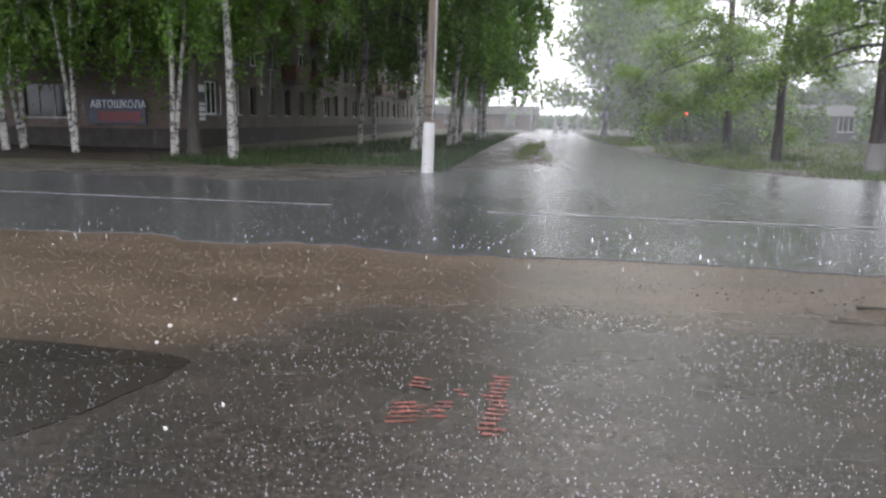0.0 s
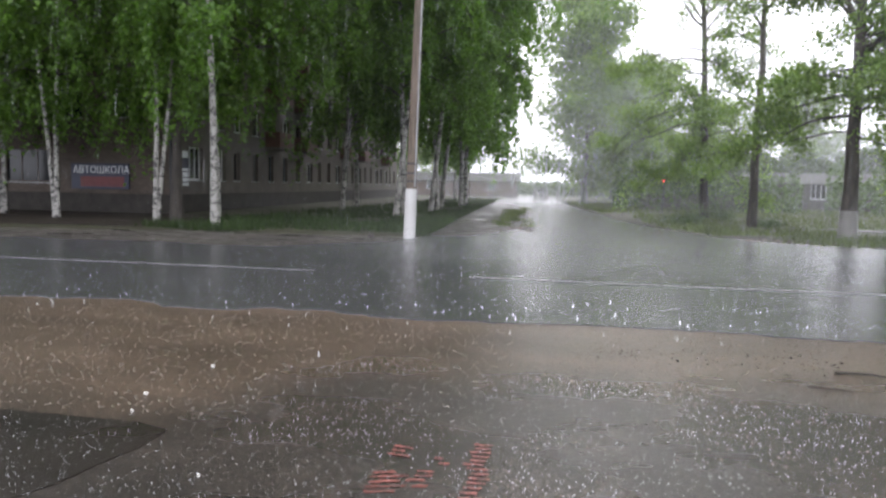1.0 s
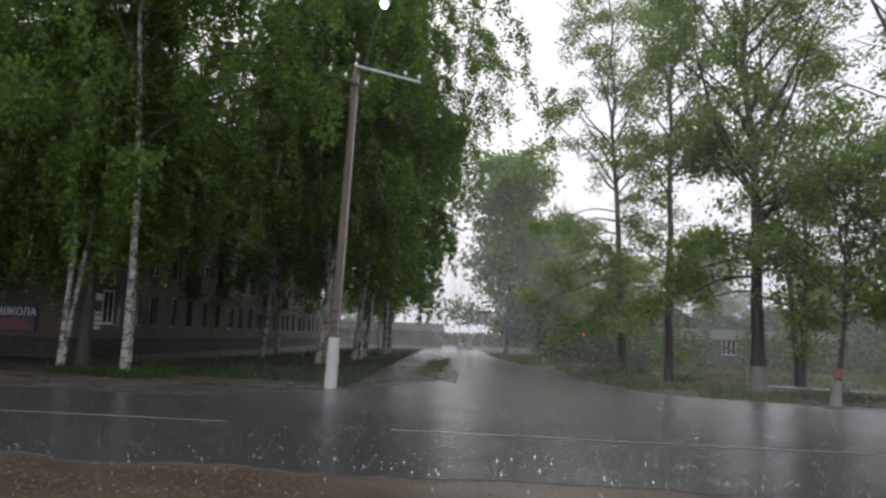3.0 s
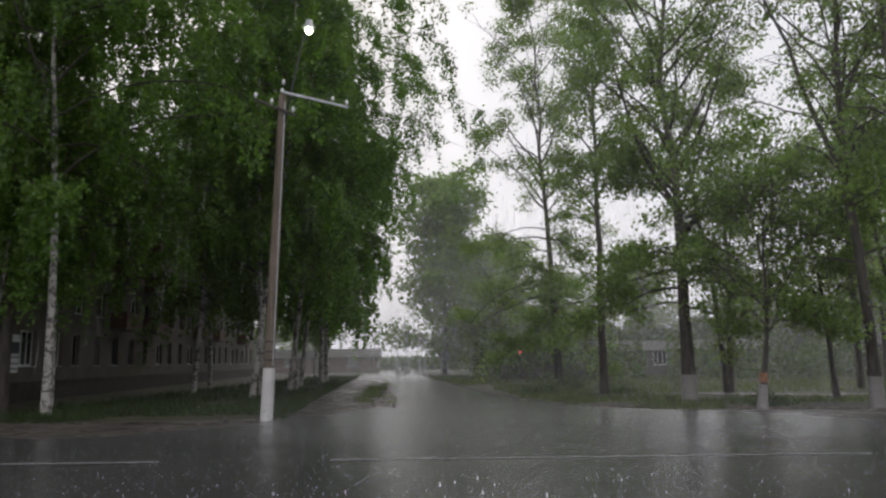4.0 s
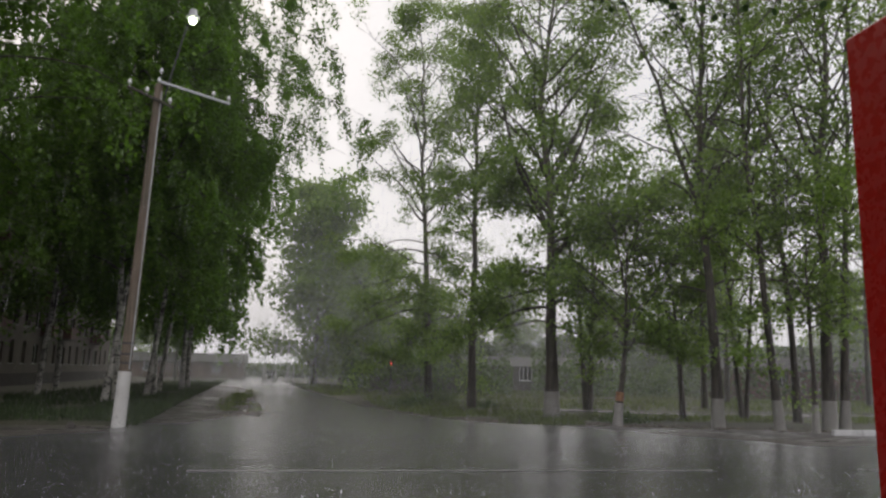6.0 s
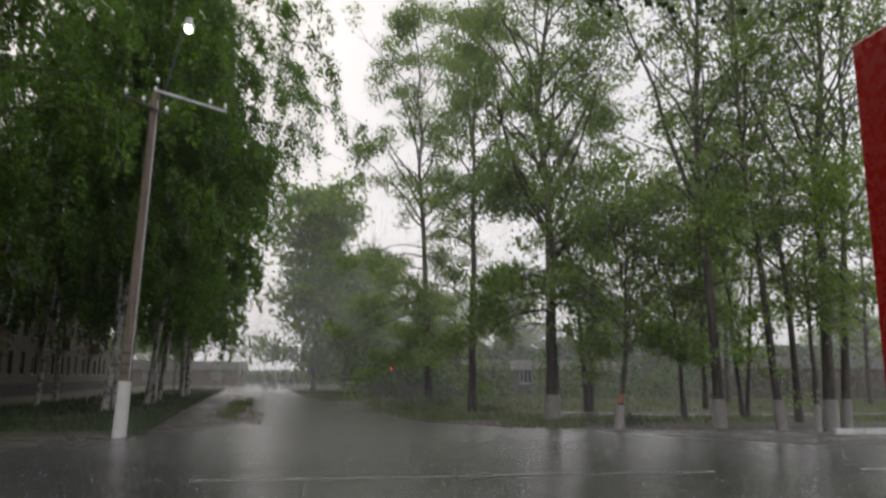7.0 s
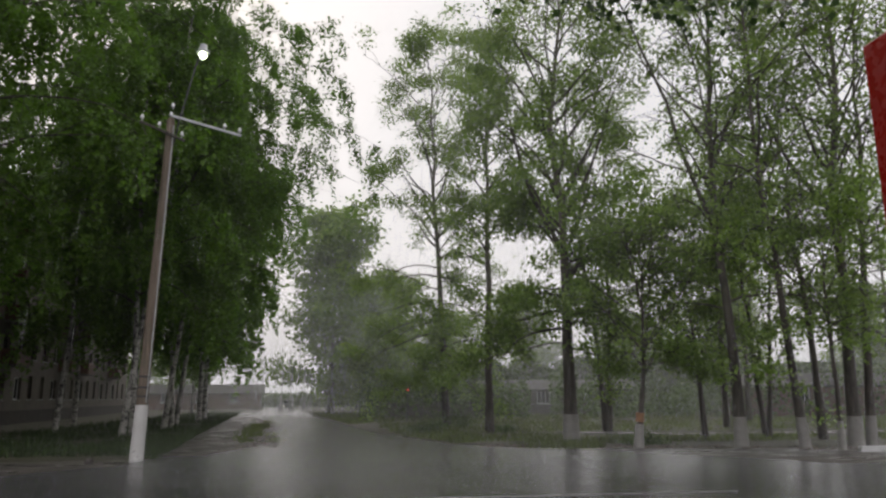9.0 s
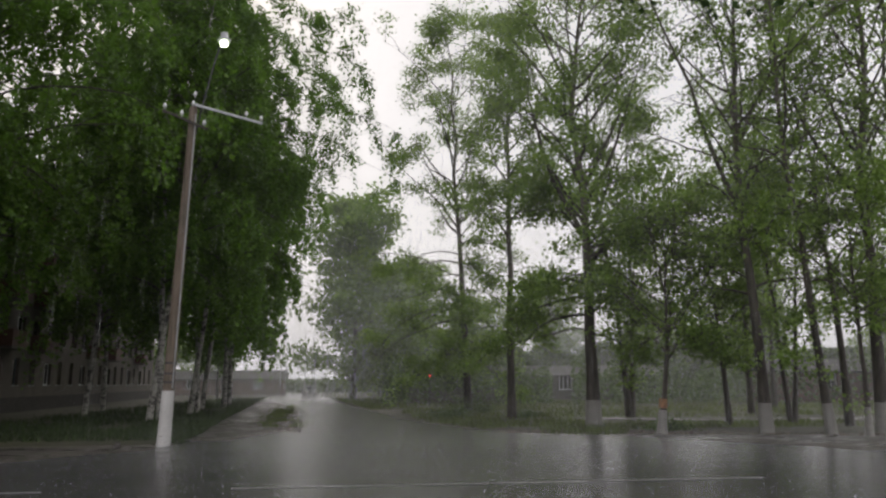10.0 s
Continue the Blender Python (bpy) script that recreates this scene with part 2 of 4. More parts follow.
BIRCH_LEAF = leaf_mat("birch_leaves", (0.046, 0.104, 0.018), (0.13, 0.215, 0.044), (0.122, 0.235, 0.028))
POPLAR_LEAF = leaf_mat("poplar_leaves", (0.084, 0.148, 0.034), (0.185, 0.27, 0.068), (0.225, 0.34, 0.068))
SHRUB_LEAF = leaf_mat("shrub_leaves", (0.045, 0.08, 0.026), (0.09, 0.14, 0.048), (0.085, 0.135, 0.036))
# darkened poplar leaf for the near sprays, their backlit shade put into the colour
BACKLIT_LEAF = leaf_mat("backlit_poplar_leaves", (0.02, 0.045, 0.012), (0.05, 0.09, 0.025), (0.03, 0.07, 0.012), 0.35, 0.3)
BIRCH = birch_mat()
BARK = bark_mat("poplar_bark", (0.018, 0.015, 0.012), (0.065, 0.054, 0.043))
POPLAR_TRUNK = poplar_trunk_mat()
UPPER_BARK = bark_mat("young_bark", (0.03, 0.027, 0.02), (0.1, 0.088, 0.066), 0.5, 6)
WHITEWASH = whitewash_mat("whitewash", (0.42, 0.4, 0.38), (0.66, 0.65, 0.64))
TREE_WASH = whitewash_mat("weathered_whitewash", (0.15, 0.14, 0.127), (0.34, 0.325, 0.31))
WOOD = bark_mat("grey_pole_wood", (0.075, 0.052, 0.036), (0.19, 0.145, 0.11), 0.05, 14)
DARK_WOOD = bark_mat("dark_wet_wood", (0.02, 0.016, 0.013), (0.06, 0.048, 0.04), 0.1, 14)
GALVANISED = paint("galvanised_steel", (0.42, 0.43, 0.44, 1), 0.4, 0.7)
STEEL = paint("dark_steel", (0.07, 0.07, 0.075, 1), 0.45, 0.8)
PORCELAIN = paint("white_porcelain", (0.85, 0.85, 0.85, 1), 0.15, 0, 0.08)
RED = paint("red_painted_steel", (0.24, 0.008, 0.006, 1), 0.28, 0, 0.18, 2.0, 0.05)
LINE = paint("worn_white_road_paint", (0.32, 0.32, 0.31, 1), 0.4, 0, 0.5, 6)
RED_REFLECTION = paint("red_reflection_colour", (0.2, 0.047, 0.034, 1), 0.5, 0, 0.8, 14)
BRICK = brick_mat("grey_brown_brick", (0.09, 0.066, 0.05), (0.13, 0.1, 0.078), (0.085, 0.074, 0.064))
RED_BRICK = brick_mat("red_brick", (0.12, 0.062, 0.048), (0.16, 0.084, 0.066), (0.11, 0.093, 0.083))
PLASTER = paint("weathered_pale_panel", (0.115, 0.1, 0.083, 1), 0.85, 0, 0.35, 0.9)
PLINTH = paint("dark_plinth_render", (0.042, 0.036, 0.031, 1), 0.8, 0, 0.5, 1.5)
WHITE_FRAME = paint("white_window_frame", (0.75, 0.75, 0.75, 1), 0.35, 0, 0.1)
BROWN_FRAME = paint("brown_window_frame", (0.09, 0.06, 0.045, 1), 0.5, 0, 0.3)
BLUE_PAINT = paint("blue_grey_paint", (0.06, 0.1, 0.13, 1), 0.5, 0, 0.3)
BALCONY = paint("rusty_brown_balcony_sheet", (0.11, 0.05, 0.035, 1), 0.6, 0, 0.4, 1.8)
ROOFING = paint("grey_roof_sheet", (0.06, 0.058, 0.055, 1), 0.85, 0, 0.3)
SIGN_BLUE = paint("dark_blue_sign", (0.035, 0.04, 0.075, 1), 0.4, 0, 0.25)
SIGN_RED = paint("dull_red_sign", (0.16, 0.03, 0.035, 1), 0.45, 0, 0.25)
WHITE_SIGN = paint("white_sign_paint", (0.75, 0.77, 0.8, 1), 0.4, 0, 0.1)
ORANGE = paint("peeled_orange_paint", (0.3, 0.15, 0.075, 1), 0.7, 0, 0.6, 7)
TIMBER = bark_mat("grey_house_boards", (0.05, 0.045, 0.04), (0.12, 0.107, 0.095), 0.2, 7)
KERB = paint("whitewashed_concrete", (0.6, 0.6, 0.6, 1), 0.7, 0, 0.3, 3)
STICK = bark_mat("wet_stick_bark", (0.012, 0.01, 0.008), (0.04, 0.03, 0.022), 0.3, 20)
pb = Mat("pebble_stone")
pb.set(color=pb.mix(pb.random(island=True), (0.05, 0.04, 0.03), (0.2, 0.165, 0.13)), rough=0.7)
PEBBLE = pb.m
LITTER = paint("pale_paper_scrap", (0.75, 0.72, 0.66, 1), 0.5, 0, 0.2, 20)
RUBBER = paint("tyre_rubber", (0.02, 0.02, 0.02, 1), 0.7)
CAR_PAINT = paint("grey_car_paint", (0.16, 0.17, 0.18, 1), 0.2, 0.5, 0.1)
LAMP_GLOW = glow_mat("lit_lamp_bulb", (0.85, 1.0, 0.72), 12.0)
CAR_LAMP = glow_mat("lit_headlight", (1.0, 0.97, 0.9), 1.5)
SIGNAL_RED = glow_mat("lit_red_lens", (1.0, 0.12, 0.08), 1.6)
RAIN = rain_mat("falling_rain_water", 0.25)
SPLASH = rain_mat("splashing_water", 0.65)
g = Mat("window_glass")
g.set(color=(0.012, 0.014, 0.016, 1), rough=g.ramp(g.noise(2.0), (0.3, 0.04), (0.7, 0.14)), spec=0.4, normal=g.bump(g.noise(1.2), 0.06, 0.02))
GLASS = g.m


# ---- mesh helpers ----
def mesh_of(name, verts, faces, material, smooth=False):
    """A mesh from an array of corners and an array of four-sided (or three-sided) faces."""
    verts, faces = np.asarray(verts, np.float32), np.asarray(faces, np.int32)
    me = bpy.data.meshes.new(name)
    n, k = faces.shape
    me.vertices.add(len(verts))
    me.vertices.foreach_set("co", verts.ravel())
    me.loops.add(n * k)
    me.loops.foreach_set("vertex_index", faces.ravel())
    me.polygons.add(n)
    me.polygons.foreach_set("loop_start", np.arange(0, n * k, k, dtype=np.int32))
    me.polygons.foreach_set("use_smooth", np.full(n, smooth))
    me.update(calc_edges=True)
    me.materials.append(material)
    return me


def child(name, me, parent, label=""):
    ob = new(name, me)
    ob.parent = parent
    return tagged(ob, label)


def part(name, bm, material, parent, label="", smooth=False):
    me = bpy.data.meshes.new(name)
    bm.to_mesh(me)
    bm.free()
    me.materials.append(material)
    if smooth:
        me.polygons.foreach_set("use_smooth", np.ones(len(me.polygons), bool))
    return child(name, me, parent, label)


def thing(name, label, category, at=(0, 0, 0), turn=0, group="", kind=""):
    ob = new(name)
    ob.matrix_world = pose(*at, 0, 0, turn)
    return tagged(ob, label, category, group, kind)


def box(bm, x0, x1, y0, y1, z0, z1, bevel=0.0):
    r = bmesh.ops.create_cube(bm, size=1)
    bmesh.ops.scale(bm, vec=(x1 - x0, y1 - y0, z1 - z0), verts=r["verts"])
    bmesh.ops.translate(bm, vec=((x0 + x1) / 2, (y0 + y1) / 2, (z0 + z1) / 2), verts=r["verts"])
    if bevel:
        es = list({e for v in r["verts"] for e in v.link_edges})
        bmesh.ops.bevel(bm, geom=es, offset=bevel, segments=1, affect="EDGES")
    return bm


def boxed(*dims, bevel=0.0):
    return box(bmesh.new(), *dims, bevel=bevel)


def tubes(paths, sides=7):
    """Corners and faces of tapered tubes along paths of (points, radii)."""
    vs, fs, base = [], [], 0
    ang = np.linspace(0, 2 * np.pi, sides, endpoint=False)
    for pts, rad in paths:
        pts, rad = np.asarray(pts, float), np.asarray(rad, float)
        d = np.gradient(pts, axis=0)
        d /= np.linalg.norm(d, axis=1)[:, None] + 1e-9
        ref = np.where(np.abs(d[:, 2:3]) > 0.9, [[1.0, 0, 0]], [[0, 0, 1.0]])
        u = np.cross(d, ref)
        u /= np.linalg.norm(u, axis=1)[:, None] + 1e-9
        if len(u) > 1:
            for i in range(1, len(u)):
                if np.dot(u[i], u[i - 1]) < 0:
                    u[i] = -u[i]
        w = np.cross(d, u)
        ring = pts[:, None] + rad[:, None, None] * (np.cos(ang)[None, :, None] * u[:, None] + np.sin(ang)[None, :, None] * w[:, None])
        n = len(pts)
        i, j = np.meshgrid(np.arange(n - 1), np.arange(sides), indexing="ij")
        a, b = base + i * sides + j, base + i * sides + (j + 1) % sides
        fs.append(np.stack([a, b, b + sides, a + sides], -1).reshape(-1, 4))
        vs.append(ring.reshape(-1, 3))
        base += n * sides
    return np.concatenate(vs), np.concatenate(fs)


def leaf_cards(centres, length, width, rng, hang=0.3):
    """One small rhombic leaf at each centre."""
    n = len(centres)
    a = rng.normal(size=(n, 3))
    a[:, 2] = a[:, 2] * (1 - hang) - 1.5 * hang
    a /= np.linalg.norm(a, axis=1)[:, None]
    b = np.cross(a, rng.normal(size=(n, 3)))
    b /= np.linalg.norm(b, axis=1)[:, None]
    k = rng.uniform(0.7, 1.3, (n, 1))
    a, b = a * k * length / 2, b * k * width / 2
    v = np.stack([centres - a, centres + b - a * 0.1, centres + a, centres - b - a * 0.1], 1).reshape(-1, 3)
    return v, np.arange(4 * n).reshape(-1, 4)


def along(poly, s):
    """Points at the fractions s of each path in an array of paths."""
    k = poly.shape[1] - 1
    i = np.minimum((s * k).astype(int), k - 1)
    f = (s * k - i)[:, None]
    r = np.arange(len(poly))
    return poly[r, i] * (1 - f) + poly[r, i + 1] * f


def bend(start, direction, length, steps, droop, rng, wob=0.08):
    """Paths that start in a direction and bend downwards (droop > 0) or upwards."""
    n = len(start)
    pts = [start]
    d = direction.copy()
    for _ in range(steps):
        d = d + rng.normal(size=(n, 3)) * wob
        d[:, 2] -= droop / steps
        d /= np.linalg.norm(d, axis=1)[:, None]
        pts.append(pts[-1] + d * (length / steps)[:, None])
    return np.stack(pts, 1)


def tree(name, label, seed, height, radius, crown0, spread, leaves, leaf=(0.1, 0.085), species="poplar", lean=(0, 0), white=0.0,
         n1=26, n2=7, stems=((0, 0, 1.0),), group="", wide=0.45, split=True, boughs=(), skirt=None):
    """A tree with its foot at the origin: tapered trunk, limbs, and a crown of single leaves on twigs.
    boughs: large limbs (height, azimuth, elevation, length, radius); skirt: low drooping limbs (height from, to, reach, count, azimuth, its range)."""
    rng = np.random.default_rng(seed)
    root = tagged(new(name), label, "tree", group)
    trunk_paths, limb_paths, twig_paths, leaf_pts = [], [], [], []
    for sx, sy, sh in stems:
        h = height * sh
        t = np.linspace(0, 1, 13)
        wob = np.cumsum(rng.normal(size=(13, 2)) * (0.0065 if species == "birch" else 0.0085) * h, 0) * t[:, None]
        tp = np.stack([(lean[0] + sx) * t * h + wob[:, 0] + sx * 0.6, (lean[1] + sy) * t * h + wob[:, 1] + sy * 0.6, t * h], 1)
        rad = radius * (0.85 if len(stems) > 1 else 1) * (1 - 0.93 * t ** 0.9) + radius * 0.2 * np.exp(-t * h / 0.3)
        tp[0, 2] = -0.15
        trunk_paths.append((tp, rad))
        m = max(6, n1 // len(stems))
        hs = crown0 + (0.97 - crown0) * ((np.arange(m) + rng.uniform(0, 1, m)) / m)
        start = np.stack([np.interp(hs, t, tp[:, i]) for i in range(3)], 1)
        az = np.arange(m) * 2.4 + rng.uniform(-0.5, 0.5, m)
        rel = (hs - crown0) / (1 - crown0)
        prof = np.interp(rel, [0, wide * 0.5, wide, 0.75, 1], [0.55, 0.9, 1.0, 0.72, 0.22])
        length = spread * prof * rng.uniform(0.6, 1.2, m)
        if species == "birch":
            el = np.radians(rng.uniform(15, 60, m))
            droop1, droop2 = 1.1, 1.5
        else:
            el = np.radians(rng.uniform(28, 66, m) + 10 * rel)
            droop1, droop2 = rng.choice([-0.2, 0.15, 0.4]), 0.5
        droop1 = np.full(m, droop1)
        lr = np.interp(hs, t, rad) * rng.uniform(0.42, 0.7, m)
        extra = [(z, a, e, l, r, -0.25) for z, a, e, l, r in boughs]
        if skirt:
            z0, z1, reach, count, mid, span = skirt
            extra += [(rng.uniform(z0, z1), mid + rng.uniform(-0.5, 0.5) * span, rng.uniform(0, 32), reach * rng.uniform(0.5, 1.15), radius * rng.uniform(0.16, 0.3), 0.9)
                      for _ in range(count)]
        plain = m
        if extra and (sx, sy, sh) == stems[0]:
            ez, ea, ee, el_, er, ed = np.array(extra).T
            start = np.concatenate([start, np.stack([np.interp(ez, tp[:, 2], tp[:, i]) for i in range(3)], 1)])
            az, el = np.concatenate([az, np.radians(ea)]), np.concatenate([el, np.radians(ee)])
            length, lr, droop1 = np.concatenate([length, el_ / 1.25]), np.concatenate([lr, er]), np.concatenate([droop1, ed])
            m = len(start)
        d = np.stack([np.cos(az) * np.cos(el), np.sin(az) * np.cos(el), np.sin(el)], 1)
        limb = bend(start, d, length * 1.25, 7, droop1, rng, 0.08 if species == "birch" else 0.13)
        for p, r in zip(limb, lr):
            limb_paths.append((p, np.linspace(max(r, 0.012), 0.008, 8)))
        # twigs
        q = np.repeat(np.arange(m), n2)
        s = rng.uniform(0.06 if species == "birch" else 0.22, 1.0, len(q))
        st = along(limb[q], s)
        az2 = az[q] + rng.choice([-1, 1], len(q)) * rng.uniform(0.3, 1.4, len(q))
        el2 = np.radians(rng.uniform(-10, 55, len(q)) if species == "birch" else rng.uniform(-35, 75, len(q)))
        d2 = np.stack([np.cos(az2) * np.cos(el2), np.sin(az2) * np.cos(el2), np.sin(el2)], 1)
        l2 = ((0.22 if species == "birch" else 0.3) * length[q] + 0.55) * rng.uniform(0.6, 1.3, len(q))
        twig = bend(st, d2, l2, 4, droop2, rng, 0.12)
        for p in twig:
            twig_paths.append((p, np.linspace(0.018, 0.006, 5)))
        if species == "birch":
            k = 3
            qq = np.repeat(np.arange(len(twig)), k)
            hs_ = along(twig[qq], rng.uniform(0.2, 1, len(qq)))
            dd = rng.normal(size=(len(qq), 3)) * 0.25 + [0, 0, -1]
            string = bend(hs_, dd / np.linalg.norm(dd, axis=1)[:, None], rng.uniform(0.6, 2.4, len(qq)), 4, 0.8, rng, 0.08)
            n = int(leaves * sh / sum(x[2] for x in stems) * 0.65)
            r = rng.integers(0, len(string), n)
            leaf_pts.append(along(string[r], rng.uniform(0, 1, n)) + rng.normal(size=(n, 3)) * [0.1, 0.1, 0.06])
            n = int(leaves * sh / sum(x[2] for x in stems) * 0.35)
            r = rng.integers(0, len(twig), n)
            leaf_pts.append(along(twig[r], rng.uniform(0.2, 1, n)) + rng.normal(size=(n, 3)) * 0.16)
        else:
            n = int(leaves * sh / sum(x[2] for x in stems))
            k = max(40, n // 42)
            low = np.repeat(np.arange(m), n2) >= plain + len(boughs)
            leafy = rng.permutation(len(twig))[:max(8, int(len(twig) * 0.6))]
            weight = np.where(low[leafy], 1.5, np.where(np.repeat(np.arange(m), n2)[leafy] >= plain, 2.2, 1.0))
            r = rng.choice(leafy, k, p=weight / weight.sum())
            tuft = along(twig[r], rng.beta(2.0, 1.1, k)) + rng.normal(size=(k, 3)) * 0.12
            q = rng.integers(0, k, n)
            leaf_pts.append(tuft[q] + rng.normal(size=(n, 3)) * np.array([0.32, 0.32, 0.2]) * max(1.0, leaf[0] / 0.16))
    v, f = tubes(trunk_paths, 12)
    child("trunk", mesh_of("trunk", v, f, BIRCH if species == "birch" else POPLAR_TRUNK, True), root)
    bark = UPPER_BARK if species != "birch" else BARK
    if split:
        for lp in limb_paths:
            v, f = tubes([lp], 6)
            child("limb", mesh_of("limb", v, f, bark, True), root)
    else:
        twig_paths = limb_paths + twig_paths
    v, f = tubes(twig_paths, 3)
    tagged(child("twig_mass", mesh_of("twig_mass", v, f, bark, True), root), kind="stuff")
    v, f = leaf_cards(np.concatenate(leaf_pts), leaf[0], leaf[1], rng, 0.45 if species == "birch" else 0.2)
    child("crown", mesh_of("crown", v, f, BIRCH_LEAF if species == "birch" else POPLAR_LEAF), root)
    if white:
        for tp, rad in trunk_paths:
            z = np.linspace(-0.05, white, 5)
            p = np.stack([np.interp(z, tp[:, 2], tp[:, i]) for i in range(3)], 1)
            p[:, 2] = z
            v, f = tubes([(p, np.interp(z, tp[:, 2], rad) * 1.015 + 0.006)], 14)
            child("whitewash", mesh_of("whitewash", v, f, TREE_WASH, True), root, "flaking whitewash round the foot of the trunk")
    return root


def strip(name, left, right, z, material, label, category, wob=0.15, step=0.5, seed=1, kind="structure"):
    """A ground sheet between two broken lines with uneven edges."""
    rng = random.Random(seed)

    def dense(line):
        out = []
        for a, b in zip(line, line[1:]):
            n = max(2, int(math.dist(a, b) / step))
            out += [(a[0] + (b[0] - a[0]) * i / n, a[1] + (b[1] - a[1]) * i / n) for i in range(n)]
        return out + [line[-1]]

    def resample(line, n):
        p = np.array(line)
        s = np.concatenate([[0], np.cumsum(np.linalg.norm(np.diff(p, axis=0), axis=1))])
        q = np.linspace(0, s[-1], n)
        return np.stack([np.interp(q, s, p[:, 0]), np.interp(q, s, p[:, 1])], 1)

    n = max(len(dense(left)), len(dense(right)))
    a, b = resample(left, n), resample(right, n)
    for i in range(n):
        for arr, o in ((a, 0.0), (b, 50.0)):
            k = noise.noise(Vector((arr[i][0] * 0.7, arr[i][1] * 0.7, o))) + 0.5 * noise.noise(Vector((arr[i][0] * 2.3, arr[i][1] * 2.3, o))) + 0.3 * noise.noise(Vector((arr[i][0] * 7, arr[i][1] * 7, o)))
            dirn = (a[i] - b[i]) / (np.linalg.norm(a[i] - b[i]) + 1e-9)
            arr[i] += dirn * k * wob
    lip = 0.025 / float(np.median(np.linalg.norm(a - b, axis=1)))
    rows = np.stack([a + (b - a) * k for k in (0, lip, 0.25, 0.5, 0.75, 1 - lip, 1)], 1)
    zz = np.array([z - 0.03, z, z, z, z, z, z - 0.03])
    v = np.concatenate([rows, np.broadcast_to(zz[None, :, None], rows.shape[:2] + (1,))], 2).reshape(-1, 3)
    i, j = np.meshgrid(np.arange(n - 1), np.arange(6), indexing="ij")
    k = i * 7 + j
    f = np.stack([k, k + 1, k + 8, k + 7], -1).reshape(-1, 4)
    me = mesh_of(name, v, f, material, False)
    bm = bmesh.new()
    bm.from_mesh(me)
    bmesh.ops.recalc_face_normals(bm, faces=bm.faces[:])
    if sum(q.normal.z for q in bm.faces) < 0:
        bmesh.ops.reverse_faces(bm, faces=bm.faces[:])
    bm.to_mesh(me)
    bm.free()
    return tagged(new(name, me), label, category, kind=kind)


# ---- ground ----
v = np.array([[-900, -300, -0.02], [900, -300, -0.02], [900, 1500, -0.02], [-900, 1500, -0.02]])
tagged(new("ground", mesh_of("ground", v, [[0, 1, 2, 3]], SOIL)), "soaked dark soil with thin grass", "ground", kind="structure")
strip("shoulder", [(-90, 15.5), (90, 15.5)], [(-90, 20.6), (-20, 20.8), (-12, 22.6), (-6, 22.6), (6, 25.0), (12, 23.5), (30, 21.5), (90, 21.5)], 0.0, SHOULDER,
      "wet gravel shoulder along the far side of the road", "shoulder", 0.35, 0.6, 3)
strip("road", [(-220, 8.75), (220, 8.75)], [(-220, 17.6), (220, 17.6)], 0.02, ASPHALT, "dark rain-soaked asphalt road with a white centre line", "road", 0.3, 0.15, 4)
strip("side_street", [(-8.5, 17.2), (-5.3, 21.0), (-5.1, 24.0), (-6.3, 36.0), (-9.3, 71.0), (-15.5, 140)],
      [(13.0, 17.2), (8.5, 24.0), (5.8, 25.3), (4.1, 28.2), (2.1, 35.5), (-2.0, 70.3), (-8.0, 140)], 0.012, STREET,
      "wet grey asphalt side street with puddles", "street", 0.4, 0.7, 5)
strip("forecourt", [(-60, 10.2), (60, 10.2)], [(-60, -14), (60, -14)], 0.008, FORECOURT, "wet asphalt forecourt covered with washed brown silt towards the road", "forecourt", 0.02, 0.6, 6)
bm = bmesh.new()
rim = [(-30, -14), (-3.6, -14), (-3.4, 1.0), (-3.1, 2.4), (-2.8, 3.3), (-2.68, 3.9), (-2.7, 4.25), (-2.95, 4.36), (-30, 4.33)]
ring = []
for (x0, y0), (x1, y1) in zip(rim, rim[1:] + rim[:1]):
    n = max(1, int(math.dist((x0, y0), (x1, y1)) / 0.12)) if max(x0, x1) > -9 and max(y0, y1) > 1 else 1
    for i in range(n):
        x, y = x0 + (x1 - x0) * i / n, y0 + (y1 - y0) * i / n
        k = 0.035 * noise.noise(Vector((x * 4, y * 4, 1)))
        ring.append(bm.verts.new((x + k, y + k, 0.014)))
face = bm.faces.new(ring)
ex = bmesh.ops.extrude_face_region(bm, geom=[face])
bmesh.ops.translate(bm, vec=(0, 0, -0.03), verts=[q for q in ex["geom"] if isinstance(q, bmesh.types.BMVert)])
bmesh.ops.recalc_face_normals(bm, faces=bm.faces[:])
bmesh.ops.triangulate(bm, faces=bm.faces[:])
me = bpy.data.meshes.new("forecourt_slab")
bm.to_mesh(me)
bm.free()
me.materials.append(YARD)
tagged(new("forecourt_slab", me), "older dark asphalt slab with a broken edge", "forecourt", kind="structure")
strip("cross_road", [(-80, 134), (60, 134)], [(-80, 150), (60, 150)], 0.02, STREET, "wet pale road crossing at the end of the street", "road", 0.2, 2, 8)
strip("footpath", [(10.5, 34.6), (16, 31.2), (40, 31.5), (80, 33)], [(10.8, 36.2), (16.5, 33.4), (40, 34), (80, 36)], 0.006, SHOULDER,
      "pale wet trodden path across the lawn", "path", 0.2, 0.7, 9)

strip("bare_soil", [(-90, 21.6), (-24, 22.3), (-15.8, 23.6), (-15.2, 25.0)], [(-90, 33.2), (-24, 33.2), (-19, 33.0), (-16.5, 31.5)], -0.004, BARE_SOIL,
      "dark wet trodden soil before the house", "ground", 0.5, 0.7, 12)
